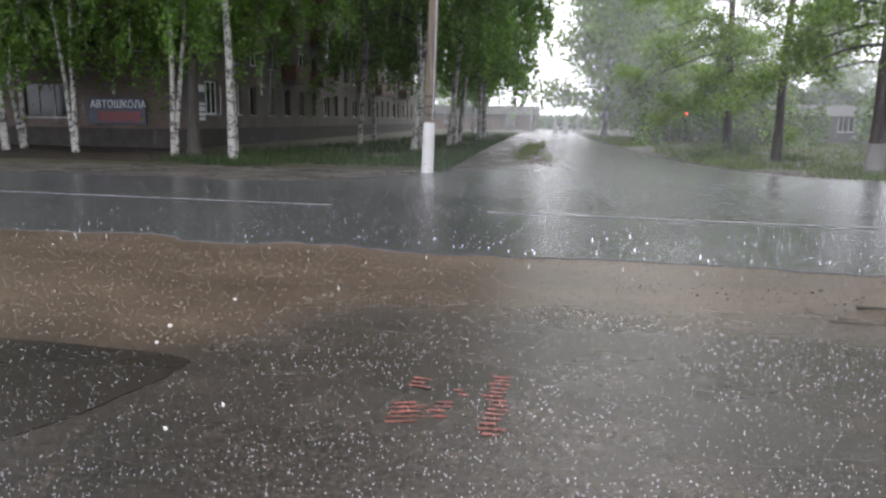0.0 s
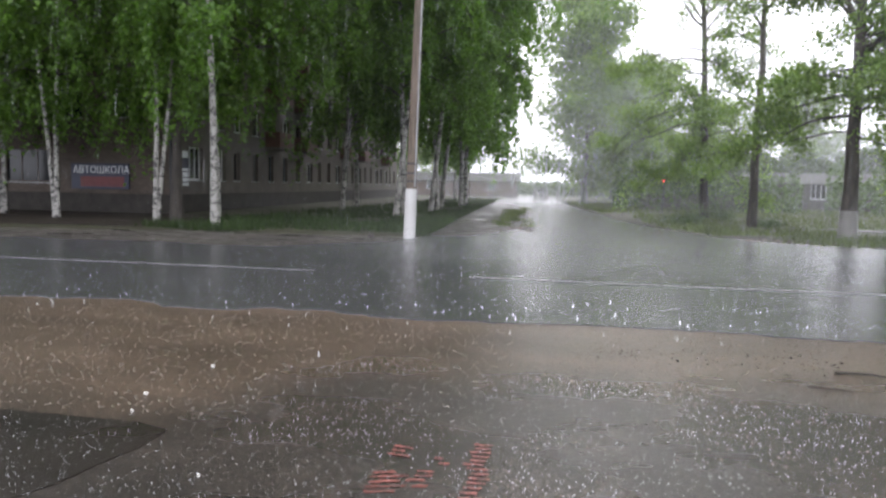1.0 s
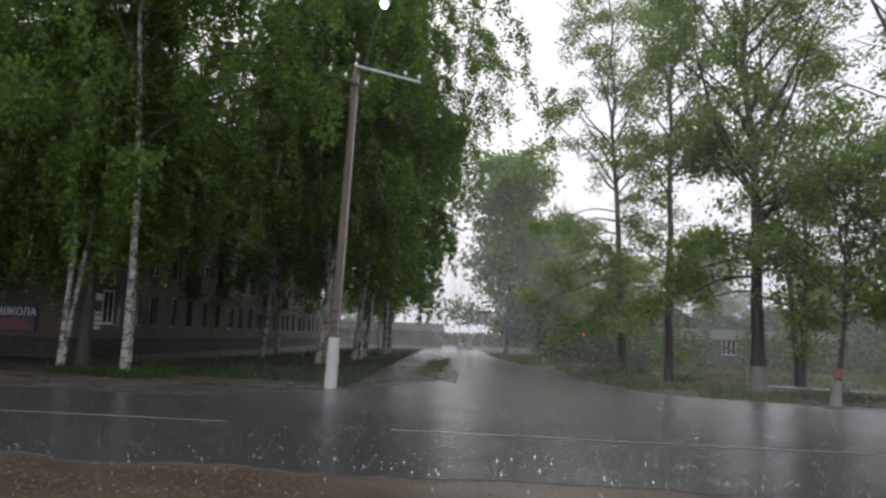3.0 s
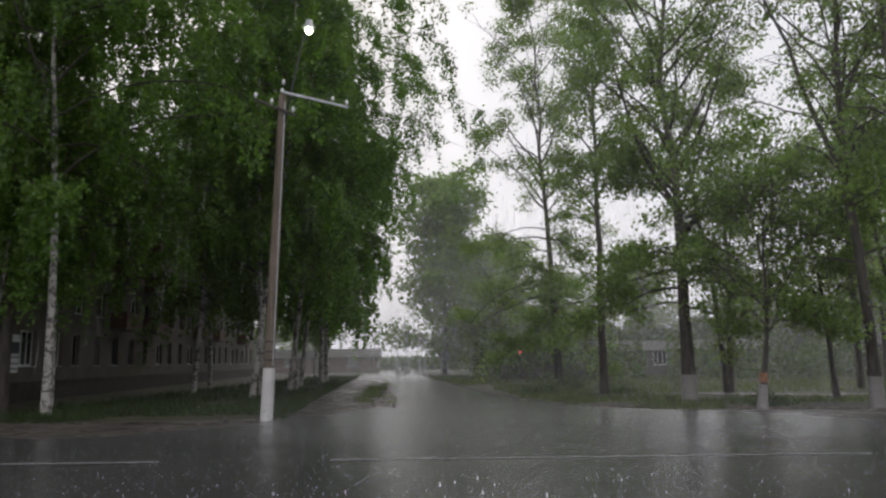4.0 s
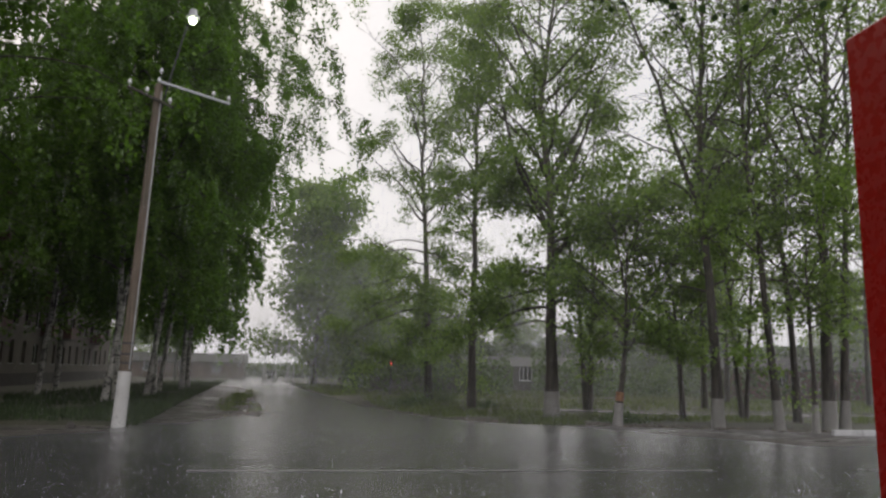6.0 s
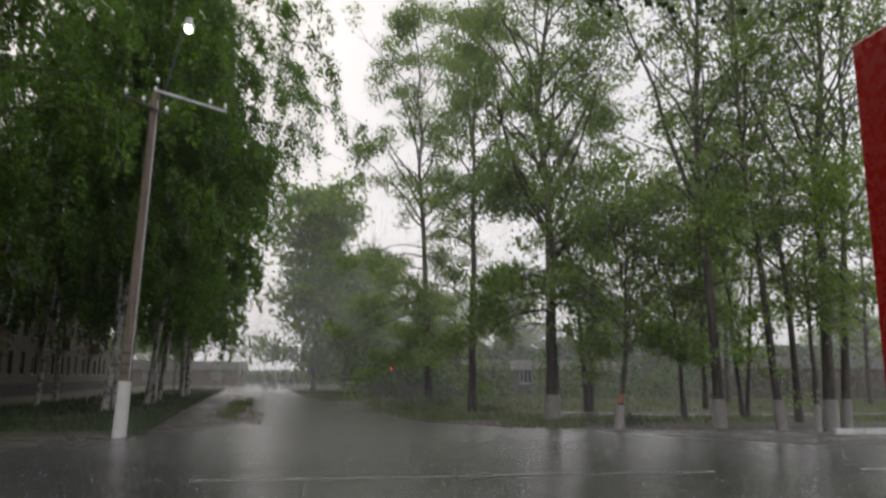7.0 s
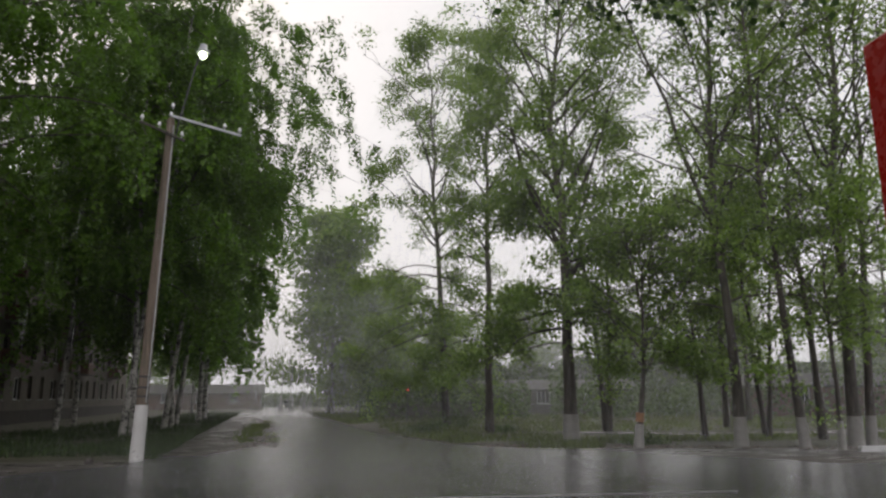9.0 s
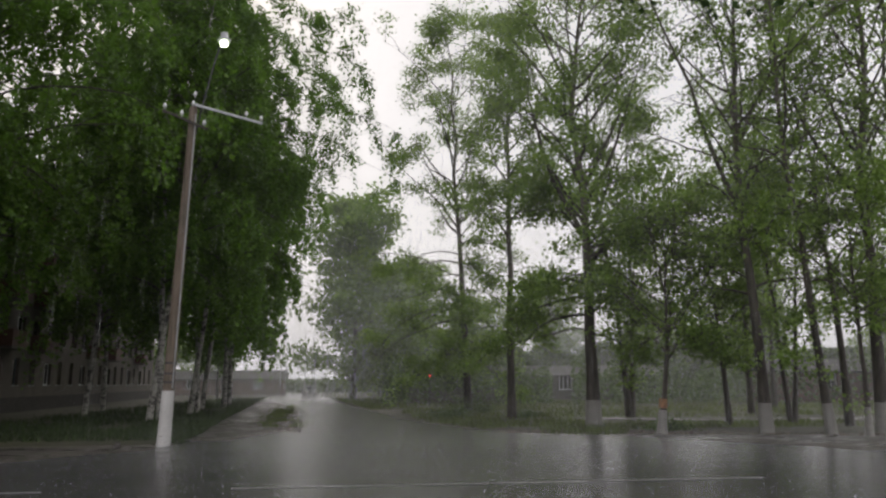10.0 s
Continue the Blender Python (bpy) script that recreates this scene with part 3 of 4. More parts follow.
strip("dirt_strip", [(-5.5, 23.5), (-5.6, 28), (-6.5, 36), (-8.3, 57), (-9.6, 71)], [(-4.0, 23.5), (-2.7, 28), (-3.0, 36), (-5.0, 57), (-7.8, 71)], 0.018, SHOULDER,
      "stony dirt strip along the side of the street", "ground", 0.4, 0.5, 13)

lines = thing("centre_line", "worn white broken centre line on the road", "road marking", kind="structure")
for x0, x1 in ((-30, -17.5), (-15.0, -5.05), (-2.08, 7.2), (10.2, 19), (22, 31)):
    bm = bmesh.new()
    n = int((x1 - x0) / 0.4)
    top = [bm.verts.new((x0 + (x1 - x0) * i / n, 12.9 + 0.04 + 0.012 * math.sin(i * 1.7), 0.026)) for i in range(n + 1)]
    low = [bm.verts.new((x0 + (x1 - x0) * i / n, 12.9 - 0.04 + 0.012 * math.cos(i * 2.3), 0.026)) for i in range(n + 1)]
    for i in range(n):
        bm.faces.new((low[i], low[i + 1], top[i + 1], top[i]))
    part("dash", bm, LINE, lines)

# red strokes on the forecourt: a red sign's reflection drawn as flat colour
marks = thing("painted_mark", "illegible red reflection drawn as flat strokes on wet asphalt", "road marking")
rng = random.Random(11)
for gx, gy, rows, wide, slope in ((-1.05, 3.62, 5, 0.2, 0.3), (-1.1, 4.2, 3, 0.14, -0.1), (-0.86, 3.76, 4, 0.12, 0.2), (-0.8, 4.12, 2, 0.08, 0.1), (-0.53, 3.6, 14, 0.14, 0.06)):
    for i in range(rows):
        y = gy + i * 0.068
        w = wide * rng.uniform(0.6, 1.1)
        x = gx - i * 0.006 + rng.uniform(-0.03, 0.03)
        bm = bmesh.new()
        k = 6
        up = [bm.verts.new((x - w / 2 + w * j / k, y + 0.012 + slope * w * j / k + rng.uniform(-0.009, 0.009), 0.0135)) for j in range(k + 1)]
        dn = [bm.verts.new((x - w / 2 + w * j / k, y - 0.012 + slope * w * j / k + rng.uniform(-0.009, 0.009), 0.0135)) for j in range(k + 1)]
        for j in range(k):
            bm.faces.new((dn[j], dn[j + 1], up[j + 1], up[j]))
        part("stroke", bm, RED_REFLECTION, marks)


# ---- apartment house with its ground-floor driving school ----
def wall_mesh(length, z0, z1, openings, depth, material, name):
    """A wall along x from 0 with its face at y = 0, openings (x0, x1, z0, z1) cut through it."""
    xs = sorted({0, length, *[o[0] for o in openings], *[o[1] for o in openings]})
    zs = sorted({z0, z1, *[o[2] for o in openings], *[o[3] for o in openings]})
    vs, fs = [], []

    def quad(*c):
        fs.append([len(vs) + i for i in range(4)])
        vs.extend(c)

    for a, b in zip(xs, xs[1:]):
        for c, d in zip(zs, zs[1:]):
            mx, mz = (a + b) / 2, (c + d) / 2
            if any(o[0] < mx < o[1] and o[2] < mz < o[3] for o in openings):
                continue
            quad((a, 0, c), (b, 0, c), (b, 0, d), (a, 0, d))
            quad((a, depth, d), (b, depth, d), (b, depth, c), (a, depth, c))
    for a, b, c, d in openings:
        quad((a, 0, c), (a, depth, c), (b, depth, c), (b, 0, c))
        quad((a, 0, d), (b, 0, d), (b, depth, d), (a, depth, d))
        quad((a, 0, c), (a, 0, d), (a, depth, d), (a, depth, c))
        quad((b, 0, c), (b, depth, c), (b, depth, d), (b, 0, d))
    return mesh_of(name, vs, fs, material)


def window_meshes(w, h, bars, frame_mat):
    bm = bmesh.new()
    t = 0.075
    box(bm, 0, w, 0, 0.07, 0, t, 0.008)
    box(bm, 0, w, 0, 0.07, h - t, h, 0.008)
    box(bm, 0, t, 0.002, 0.068, t, h - t)
    box(bm, w - t, w, 0.002, 0.068, t, h - t)
    for b in bars:
        box(bm, w * b - 0.03, w * b + 0.03, 0.004, 0.066, t, h - t)
    me = bpy.data.meshes.new("window_frame")
    bm.to_mesh(me)
    bm.free()
    me.materials.append(frame_mat)
    pane = bpy.data.meshes.new("pane")
    bm = boxed(t, w - t, 0.03, 0.04, t, h - t)
    bm.to_mesh(pane)
    bm.free()
    pane.materials.append(GLASS)
    sill = bpy.data.meshes.new("sill")
    bm = boxed(-0.06, w + 0.06, -0.22, 0.0, -0.045, -0.004, bevel=0.006)
    bm.to_mesh(sill)
    bm.free()
    sill.materials.append(GALVANISED)
    return me, pane, sill


def add_window(parent, m, meshes):
    fr, pane, sill = meshes
    w = child("window", fr, parent)
    w.matrix_local = m
    child("pane", pane, w, "dark reflecting glass")
    child("sill", sill, w)


STOREY = 2.95
house = thing("apartment_house", "long five-storey grey-brown brick apartment house behind birches", "building", (-20.6, 33.2, 0))
front_len, side_len, base, top = 30.0, 66.0, 0.95, 0.95 + 5 * STOREY + 0.6
win_w = window_meshes(1.45, 1.55, (0.5,), WHITE_FRAME)
win_b = window_meshes(1.45, 1.55, (0.36, 0.68), BROWN_FRAME)
win_n = window_meshes(0.95, 1.75, (0.5,), BROWN_FRAME)
win_u = window_meshes(0.95, 1.75, (), BLUE_PAINT)
win_s = window_meshes(1.75, 1.75, (0.33, 0.66), WHITE_FRAME)
rng = random.Random(5)
# front wall: faces the road; local x runs from its far end to the corner
front_open, front_win = [], []
for f in range(5):
    for i in range(9):
        x0 = 1.2 + i * 3.2
        if f == 0 and i in (5, 6, 7, 8):
            continue
        z0 = base + f * STOREY + 0.85
        front_open.append((x0, x0 + 1.45, z0, z0 + 1.55))
        front_win.append((x0, z0, win_w if rng.random() < 0.5 else win_b))
front_open.append((20.3, 23.2, base + 0.5, base + 2.25))
front_open.append((17.3, 18.5, 0.35, 2.7))
fw = child("front_wall", wall_mesh(front_len, base, top, [o for o in front_open if o[2] >= base], 0.38, BRICK, "front_wall"), house)
fw.matrix_local = pose(-front_len, 0, 0)
for x0, z0, ms in front_win:
    add_window(house, pose(-front_len + x0, 0.2, z0), ms)
big = window_meshes(2.9, 1.75, (0.33, 0.66), BROWN_FRAME)
add_window(house, pose(-front_len + 20.3, 0.2, base + 0.5), big)
# side wall: follows the side street
turn = 95.1
side_open, side_win = [], []
for f in range(5):
    x = 2.0
    i = 0
    while x < side_len - 3:
        z0 = base + f * STOREY + 0.75
        if f == 0:
            ms, w, h = (win_s, 1.75, 1.75) if i in (0, 1) else ((win_u if i in (4, 5) else win_n), 0.95, 1.75) if i < 6 else (rng.choice((win_w, win_n)), 0.95, 1.75)
            if ms is win_w:
                w, h = 1.45, 1.55
        else:
            ms, w, h = (win_w if rng.random() < 0.55 else win_b), 1.45, 1.55
        side_open.append((x, x + w, z0, z0 + h))
        side_win.append((x, z0, ms))
        x += 3.05
        i += 1
sw = child("side_wall", wall_mesh(side_len, base, top, side_open, 0.38, PLASTER, "side_wall"), house, "pale weathered wall along the side street")
sw.matrix_local = pose(0, 0, 0, 0, 0, turn)
for x0, z0, ms in side_win:
    add_window(house, pose(0, 0, 0, 0, 0, turn) @ pose(x0, 0.2, z0), ms)
pl = part("plinth", boxed(-front_len - 0.05, 0.05, -0.06, 0.5, -0.1, base, bevel=0.01), PLINTH, house, "dark stained plinth")
pl = part("plinth", boxed(0.0, side_len, -0.06, 0.5, -0.1, base, bevel=0.01), PLINTH, house, "dark stained plinth")
pl.matrix_local = pose(0, 0, 0, 0, 0, turn)
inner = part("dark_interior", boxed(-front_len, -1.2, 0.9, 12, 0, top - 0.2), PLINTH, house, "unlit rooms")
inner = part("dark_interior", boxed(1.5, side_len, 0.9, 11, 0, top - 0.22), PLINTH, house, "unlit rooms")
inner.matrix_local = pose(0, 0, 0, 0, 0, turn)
rf = part("roof", boxed(-front_len - 0.4, 0.5, -0.5, 12.5, top, top + 0.3, bevel=0.03), ROOFING, house)
rf = part("roof", boxed(0, side_len + 0.4, -0.5, 12.5, top + 0.01, top + 0.31, bevel=0.03), ROOFING, house)
rf.matrix_local = pose(0, 0, 0, 0, 0, turn)
for f in range(1, 5):
    for x0 in (13.5, 19.8, 34.0, 40.3, 54.0):
        bal = part("balcony", boxed(0, 2.9, -1.05, -0.02, 0, 0.14, bevel=0.01), PLASTER, house, "balcony slab with a rusty brown sheet parapet")
        bal.matrix_local = pose(0, 0, 0, 0, 0, turn) @ pose(x0, 0, base + f * STOREY + 0.02)
        for dims in ((0.02, 2.88, -1.05, -1.02, 0.14, 1.15), (0.0, 0.03, -1.02, -0.02, 0.14, 1.15), (2.87, 2.9, -1.02, -0.02, 0.14, 1.15)):
            part("parapet", boxed(*dims), BALCONY, bal)
for x, y in ((0.12, -0.12), (-12.2, -0.12)):
    v, f = tubes([([(x, y, 0.2), (x, y, 5), (x, y, 10), (x, y, top)], [0.09] * 4)], 10)
    child("downpipe", mesh_of("downpipe", v, f, STEEL, True), house, "dark steel rain pipe")
bm = boxed(17.35, 18.45, 0.12, 0.2, 0.3, 2.7, bevel=0.01)
dr = part("door", bm, BROWN_FRAME, house, "dark red-brown entrance door")
dr.matrix_local = pose(-front_len, 0, 0)

# school sign
sign = thing("school_sign", "dark blue and red driving school sign with white letters", "sign", (-24.4, 33.1, 1.78))
part("board", boxed(-1.75, 1.55, -0.03, 0.06, -0.62, 0.68, bevel=0.01), SIGN_BLUE, sign)
part("lower_panel", boxed(-1.2, 1.3, -0.045, -0.031, -0.5, 0.02), SIGN_RED, sign, "dull red lower half")
fc = bpy.data.curves.new("lettering", "FONT")
fc.body, fc.size, fc.extrude, fc.align_x, fc.align_y = "АВТОШКОЛА", 0.52, 0.008, "CENTER", "CENTER"
fc.space_character = 1.0
tmp = bpy.data.objects.new("tmp", fc)
scene.collection.objects.link(tmp)
dg = bpy.context.evaluated_depsgraph_get()
letters = bpy.data.meshes.new_from_object(tmp.evaluated_get(dg))
bpy.data.objects.remove(tmp)
letters.materials.clear()
letters.materials.append(WHITE_SIGN)
lt = child("lettering", letters, sign, "white block letters")
lt.matrix_local = pose(0, -0.05, 0.34, 90, 0, 0)
lt.scale = (0.95, 1.0, 1)

# poster panel with a white railing motif beside the corner
ps = thing("wall_poster", "pale printed advertising panel beside the house corner", "sign", (-20.6, 33.2, 0))
pp = part("panel", boxed(0.5, 1.9, -0.05, -0.02, 1.4, 3.2, bevel=0.005), WHITE_SIGN, ps)
pp.matrix_local = pose(0, 0, 0, 0, 0, turn)
for z in (1.55, 1.8, 2.1):
    b = part("bar", boxed(0.55, 1.85, -0.065, -0.051, z, z + 0.06), SIGN_BLUE, ps)
    b.matrix_local = pose(0, 0, 0, 0, 0, turn)
b = part("picture", boxed(0.55, 1.85, -0.065, -0.051, 2.3, 2.85), SIGN_BLUE, ps)
b.matrix_local = pose(0, 0, 0, 0, 0, turn)

# ---- utility pole with cross arms and a lit street lamp ----
pole = thing("utility_pole", "leaning grey wooden utility pole with whitewashed foot", "pole", (-5.49, 22.1, 0))
tilt = Vector((0.27, 0.06, 10.15))


def on_pole(z):
    return tilt * (z / 10.15)


v, f = tubes([([on_pole(z) for z in (-0.2, 2, 4, 6, 8, 10.05, 10.15)], [0.165, 0.158, 0.15, 0.14, 0.13, 0.12, 0.09])], 16)
child("shaft", mesh_of("shaft", v, f, WOOD, True), pole)
v, f = tubes([([on_pole(z) for z in (-0.02, 0.5, 1.0, 1.54)], [0.19, 0.183, 0.178, 0.172])], 18)
child("whitewash", mesh_of("whitewash", v, f, WHITEWASH, True), pole, "bright white painted foot")
for z in (1.75, 2.0, 2.3):
    v, f = tubes([([on_pole(z), on_pole(z + 0.05)], [0.168, 0.168])], 16)
    child("wire_binding", mesh_of("wire_binding", v, f, STEEL, True), pole)
v, f = tubes([([on_pole(1.6) + Vector((0.13, -0.1, 0)), on_pole(5) + Vector((0.12, -0.09, 0)), on_pole(9.9) + Vector((0.1, -0.07, 0))], [0.02, 0.02, 0.02])], 6)
child("conduit", mesh_of("conduit", v, f, GALVANISED, True), pole, "pale cable conduit down the pole")


def insulator(parent, at):
    v, f = tubes([([at, at + Vector((0, 0, 0.1))], [0.012, 0.012]), ([at + Vector((0, 0, k)) for k in (0.08, 0.085, 0.13, 0.15, 0.2, 0.215)], [0.02, 0.065, 0.055, 0.038, 0.035, 0.005])], 10)
    child("insulator", mesh_of("insulator", v, f, PORCELAIN, True), parent, "white porcelain insulator")


def arm(a, b, z, mat, label, pins):
    mid = on_pole(z)
    p, q = mid + Vector(a), mid + Vector(b)
    d = (q - p).normalized()
    bm = boxed(0, (q - p).length, -0.035, 0.035, -0.038, 0.038, bevel=0.006)
    o = part("cross_arm", bm, mat, pole, label)
    o.matrix_local = Matrix.Translation(p) @ d.to_track_quat("X", "Z").to_matrix().to_4x4()
    for k in pins:
        insulator(pole, p + (q - p) * k + Vector((0, 0, 0.04)))


arm((0.05, -0.16, 0.02), (2.07, 0.3, -0.36), 10.15, GALVANISED, "pale steel cross arm", (0.75, 0.97))
arm((-0.85, -0.18, 0.35), (0.5, -0.18, -0.22), 9.6, DARK_WOOD, "dark wooden cross arm", (0.04, 0.42, 0.92))
insulator(pole, on_pole(10.15) + Vector((-0.02, 0, 0.0)))
insulator(pole, on_pole(10.15) + Vector((0.02, 0, 0.3)))
v, f = tubes([([on_pole(9.3) + Vector((0.1, 0.1, 0)), on_pole(10.2) + Vector((0.22, 0.1, 0)), Vector((0.85, 0.15, 11.9)), Vector((1.02, 0.18, 12.55))], [0.03, 0.03, 0.028, 0.025])], 8)
child("bracket", mesh_of("bracket", v, f, STEEL, True), pole, "thin steel lamp bracket")
v, f = tubes([([Vector((1.05, 0.19, z)) for z in (12.44, 12.48, 12.56, 12.72, 12.74)], [0.2, 0.2, 0.13, 0.1, 0.02])], 16)
child("lamp_hood", mesh_of("lamp_hood", v, f, GALVANISED, True), pole, "grey metal lamp hood")
bm = bmesh.new()
bmesh.ops.create_icosphere(bm, subdivisions=3, radius=0.12)
bmesh.ops.translate(bm, vec=(1.05, 0.19, 12.36), verts=bm.verts[:])
part("bulb", bm, LAMP_GLOW, pole, "lit greenish-white lamp bulb", True)

# ---- birches on the street and road corner, and unseen ones added for shade ----
BIRCH_LABEL = "tall birch with white bark and hanging dark green leaves"
kinds = [tree("birch", BIRCH_LABEL, 100 + i, h, r, c0, sp, lv, lf, "birch", lean, 0, 40, 8, st, "birches along the street", 0.5)
         for i, (h, r, c0, sp, lean, st, lv, lf) in enumerate((
             (25, 0.155, 0.24, 7.6, (0.01, 0.0), ((0, 0, 1.0),), 42000, (0.185, 0.115)),
             (24, 0.14, 0.24, 6.6, (-0.02, 0.01), ((0.02, 0.01, 1.0), (-0.09, 0.0, 0.8)), 40000, (0.182, 0.112)),
             (27, 0.16, 0.23, 8.0, (0.03, 0.0), ((0, 0, 1.0),), 43000, (0.185, 0.115)),
             (22, 0.13, 0.23, 6.2, (0.02, -0.02), ((0, 0, 1.0), (0.08, 0.02, 0.85)), 39000, (0.182, 0.112)),
             (25, 0.18, 0.2, 5.2, (0.0, 0.0), ((0, 0, 1.0),), 15000, (0.4, 0.26)),
             (24, 0.16, 0.35, 7.4, (0.09, 0.0), ((0, 0, 1.0),), 43000, (0.185, 0.115))))]
spots = [(5, -9.75, 36.3, 0, 1.0), (1, -27.0, 29.6, 40, 1.0), (5, -9.3, 42.6, 12, 1.0), (3, -17.2, 26.6, 20, 1.0),
         (1, -22.4, 27.4, 0, 0.95), (0, -13.75, 25.1, 160, 1.0), (3, -26.5, 28.0, 200, 1.0), (1, -9.7, 40.0, 120, 1.05),
         (3, -9.4, 45.2, 250, 1.1), (5, -10.2, 50.0, -10, 1.0), (4, -10.0, 57.0, 200, 1.0), (4, -10.8, 64.0, 10, 1.02), (2, -9.55, 37.4, 190, 0.98), (3, -15.0, 43.0, 60, 1.05), (0, -17.0, 52.0, 100, 1.0),
         # the four at x -31 to -41 stand out of view, only to block light
         (4, -12.4, 72.0, 95, 0.95), (4, -14.3, 81.0, 140, 0.9), (4, -17.0, 92.0, 300, 0.9), (1, -31.0, 25.5, 90, 1.0), (3, -41.0, 27.5, 30, 1.0), (0, -32.0, 28.5, 60, 1.0), (2, -37.0, 29.5, 10, 1.0), (2, -15.9, 29.2, 100, 0.95)]
done = set()
for i, x, y, a, s in spots:
    m = pose(x, y, 0, 0, 0, a) @ Matrix.Diagonal((s, s, s, 1))
    if i in done:
        c = copy_thing(kinds[i], pose(x, y, 0, 0, 0, a))
        c.scale = (s, s, s)
    else:
        done.add(i)
        kinds[i].matrix_world = m

# ---- poplars and young trees on the corner lawn ----
LAWN = "trees on the corner lawn"
WL = "tall poplar with dark furrowed bark and whitewashed foot"
DL = "tall poplar with dark bark on the wet lawn"
for (nm, lb, sd, x, y, h, r, c0, sp, lv, lean, wh, st, n1, boughs, skirt) in (
        ("poplar", DL, 201, 6.45, 43.5, 25, 0.24, 0.4, 5.0, 42000, (-0.06, 0), 0, ((0, 0, 1.0),), 34,
         ((11, 200, 55, 7, 0.06),), (2.4, 10.5, 6.0, 28, 215, 320)),
        ("poplar", DL, 202, 7.5, 36.3, 22, 0.22, 0.44, 3.7, 16000, (0.0, 0), 0, ((0, 0, 1.0),), 26, ((9.0, 190, 55, 4.5, 0.06), (9.8, 10, 60, 4.5, 0.06)), None),
        ("poplar", WL, 203, 9.05, 28.2, 22, 0.27, 0.3, 5.0, 44000, (0.01, 0), 1.03, ((0, 0, 1.0),), 38,
         ((6.2, 15, 48, 6.5, 0.11), (7.5, 160, 62, 10, 0.12), (9.5, 20, 62, 9, 0.1), (12, 165, 60, 8, 0.09)), (3.4, 8.8, 4.6, 16, 240, 360)),
        ("poplar", "two-stemmed poplar with bare lower trunks", 204, 13.5, 36.1, 19, 0.2, 0.3, 4.2, 11000, (0, 0), 0, ((-0.09, 0, 1.0), (0.09, 0.02, 0.9)), 38, (), None),
        ("young_tree", "young leaning tree with peeled orange paint on its trunk", 205, 10.1, 24.2, 7.6, 0.11, 0.3, 3.6, 8000, (0.12, 0), 0, ((0, 0, 1.0),), 24, (), (2.6, 5, 3.0, 5, 0, 260)),
        ("young_tree", "young slender tree leaning over the lawn", 206, 14.8, 28.6, 9, 0.13, 0.28, 3.6, 9000, (-0.06, 0), 0, ((0, 0, 1.0),), 26, (), (2.6, 5, 3.2, 5, 200, 300)),
        ("poplar", WL, 207, 13.65, 23.9, 21, 0.2, 0.34, 4.6, 17000, (-0.02, 0), 1.0, ((0, 0, 1.0),), 38,
         ((7.5, 168, 66, 12, 0.1), (10, 15, 62, 8, 0.08)), (2.8, 8, 4.0, 9, 225, 300)),
        ("young_tree", "forked young tree on the wet lawn", 208, 17.6, 28.8, 12, 0.13, 0.24, 3.6, 8000, (0, 0), 0, ((-0.08, 0, 1.0), (0.13, 0.0, 0.9)), 28, (), None),
        ("poplar", WL, 209, 15.4, 23.0, 20, 0.15, 0.36, 4.0, 9500, (-0.08, 0), 1.0, ((0, 0, 1.0),), 36, ((9, 30, 60, 7, 0.06),), (3.0, 8, 3.4, 6, 225, 300)),
        ("poplar", DL, 210, 19.2, 27.5, 18, 0.16, 0.3, 3.8, 6000, (0, 0), 0, ((0, 0, 1.0),), 30, (), None),
        ("young_tree", "young whitewashed tree at the road edge", 211, 16.0, 22.0, 8, 0.1, 0.4, 2.9, 5000, (0.02, 0), 0.9, ((0, 0, 1.0),), 20, (), None),
        ("poplar", WL, 212, 17.4, 23.2, 22, 0.22, 0.36, 4.4, 9000, (0.0, 0), 1.0, ((0, 0, 1.0),), 38, ((8, 170, 60, 8, 0.09),), (3.0, 8, 3.6, 6, 225, 300)),
        ("poplar", WL, 213, 18.2, 23.5, 19, 0.16, 0.34, 4.0, 5000, (0.06, 0), 1.0, ((0, 0, 1.0),), 32, (), None)):
    tr = tree(nm, lb, sd, h, r, c0, sp, lv, (0.135, 0.115), "poplar", lean, wh, n1, 7, st, LAWN, boughs=boughs, skirt=skirt)
    tr.matrix_world = pose(x, y, 0)
    if sd == 205:
        v, f = tubes([([(0.0, 0, 0.0), (0.04, 0, 0.4), (0.08, 0, 0.78)], [0.19, 0.15, 0.14])], 12)
        child("whitewash", mesh_of("whitewash", v, f, TREE_WASH, True), tr, "worn whitewash")
        v, f = tubes([([(0.085, 0, 0.85), (0.1, 0, 1.0), (0.115, 0, 1.15)], [0.138, 0.136, 0.134])], 12)
        child("paint_patch", mesh_of("paint_patch", v, f, ORANGE, True), tr, "peeling orange and white paint")

tr = tree("linden", "dark-trunked tree close to the house corner", 214, 15, 0.26, 0.25, 4.5, 16000, (0.18, 0.15), "poplar", (0, 0), 0, 24, 7, ((0, 0, 1.0),))
tr.matrix_world = pose(-17.0, 27.8, 0)

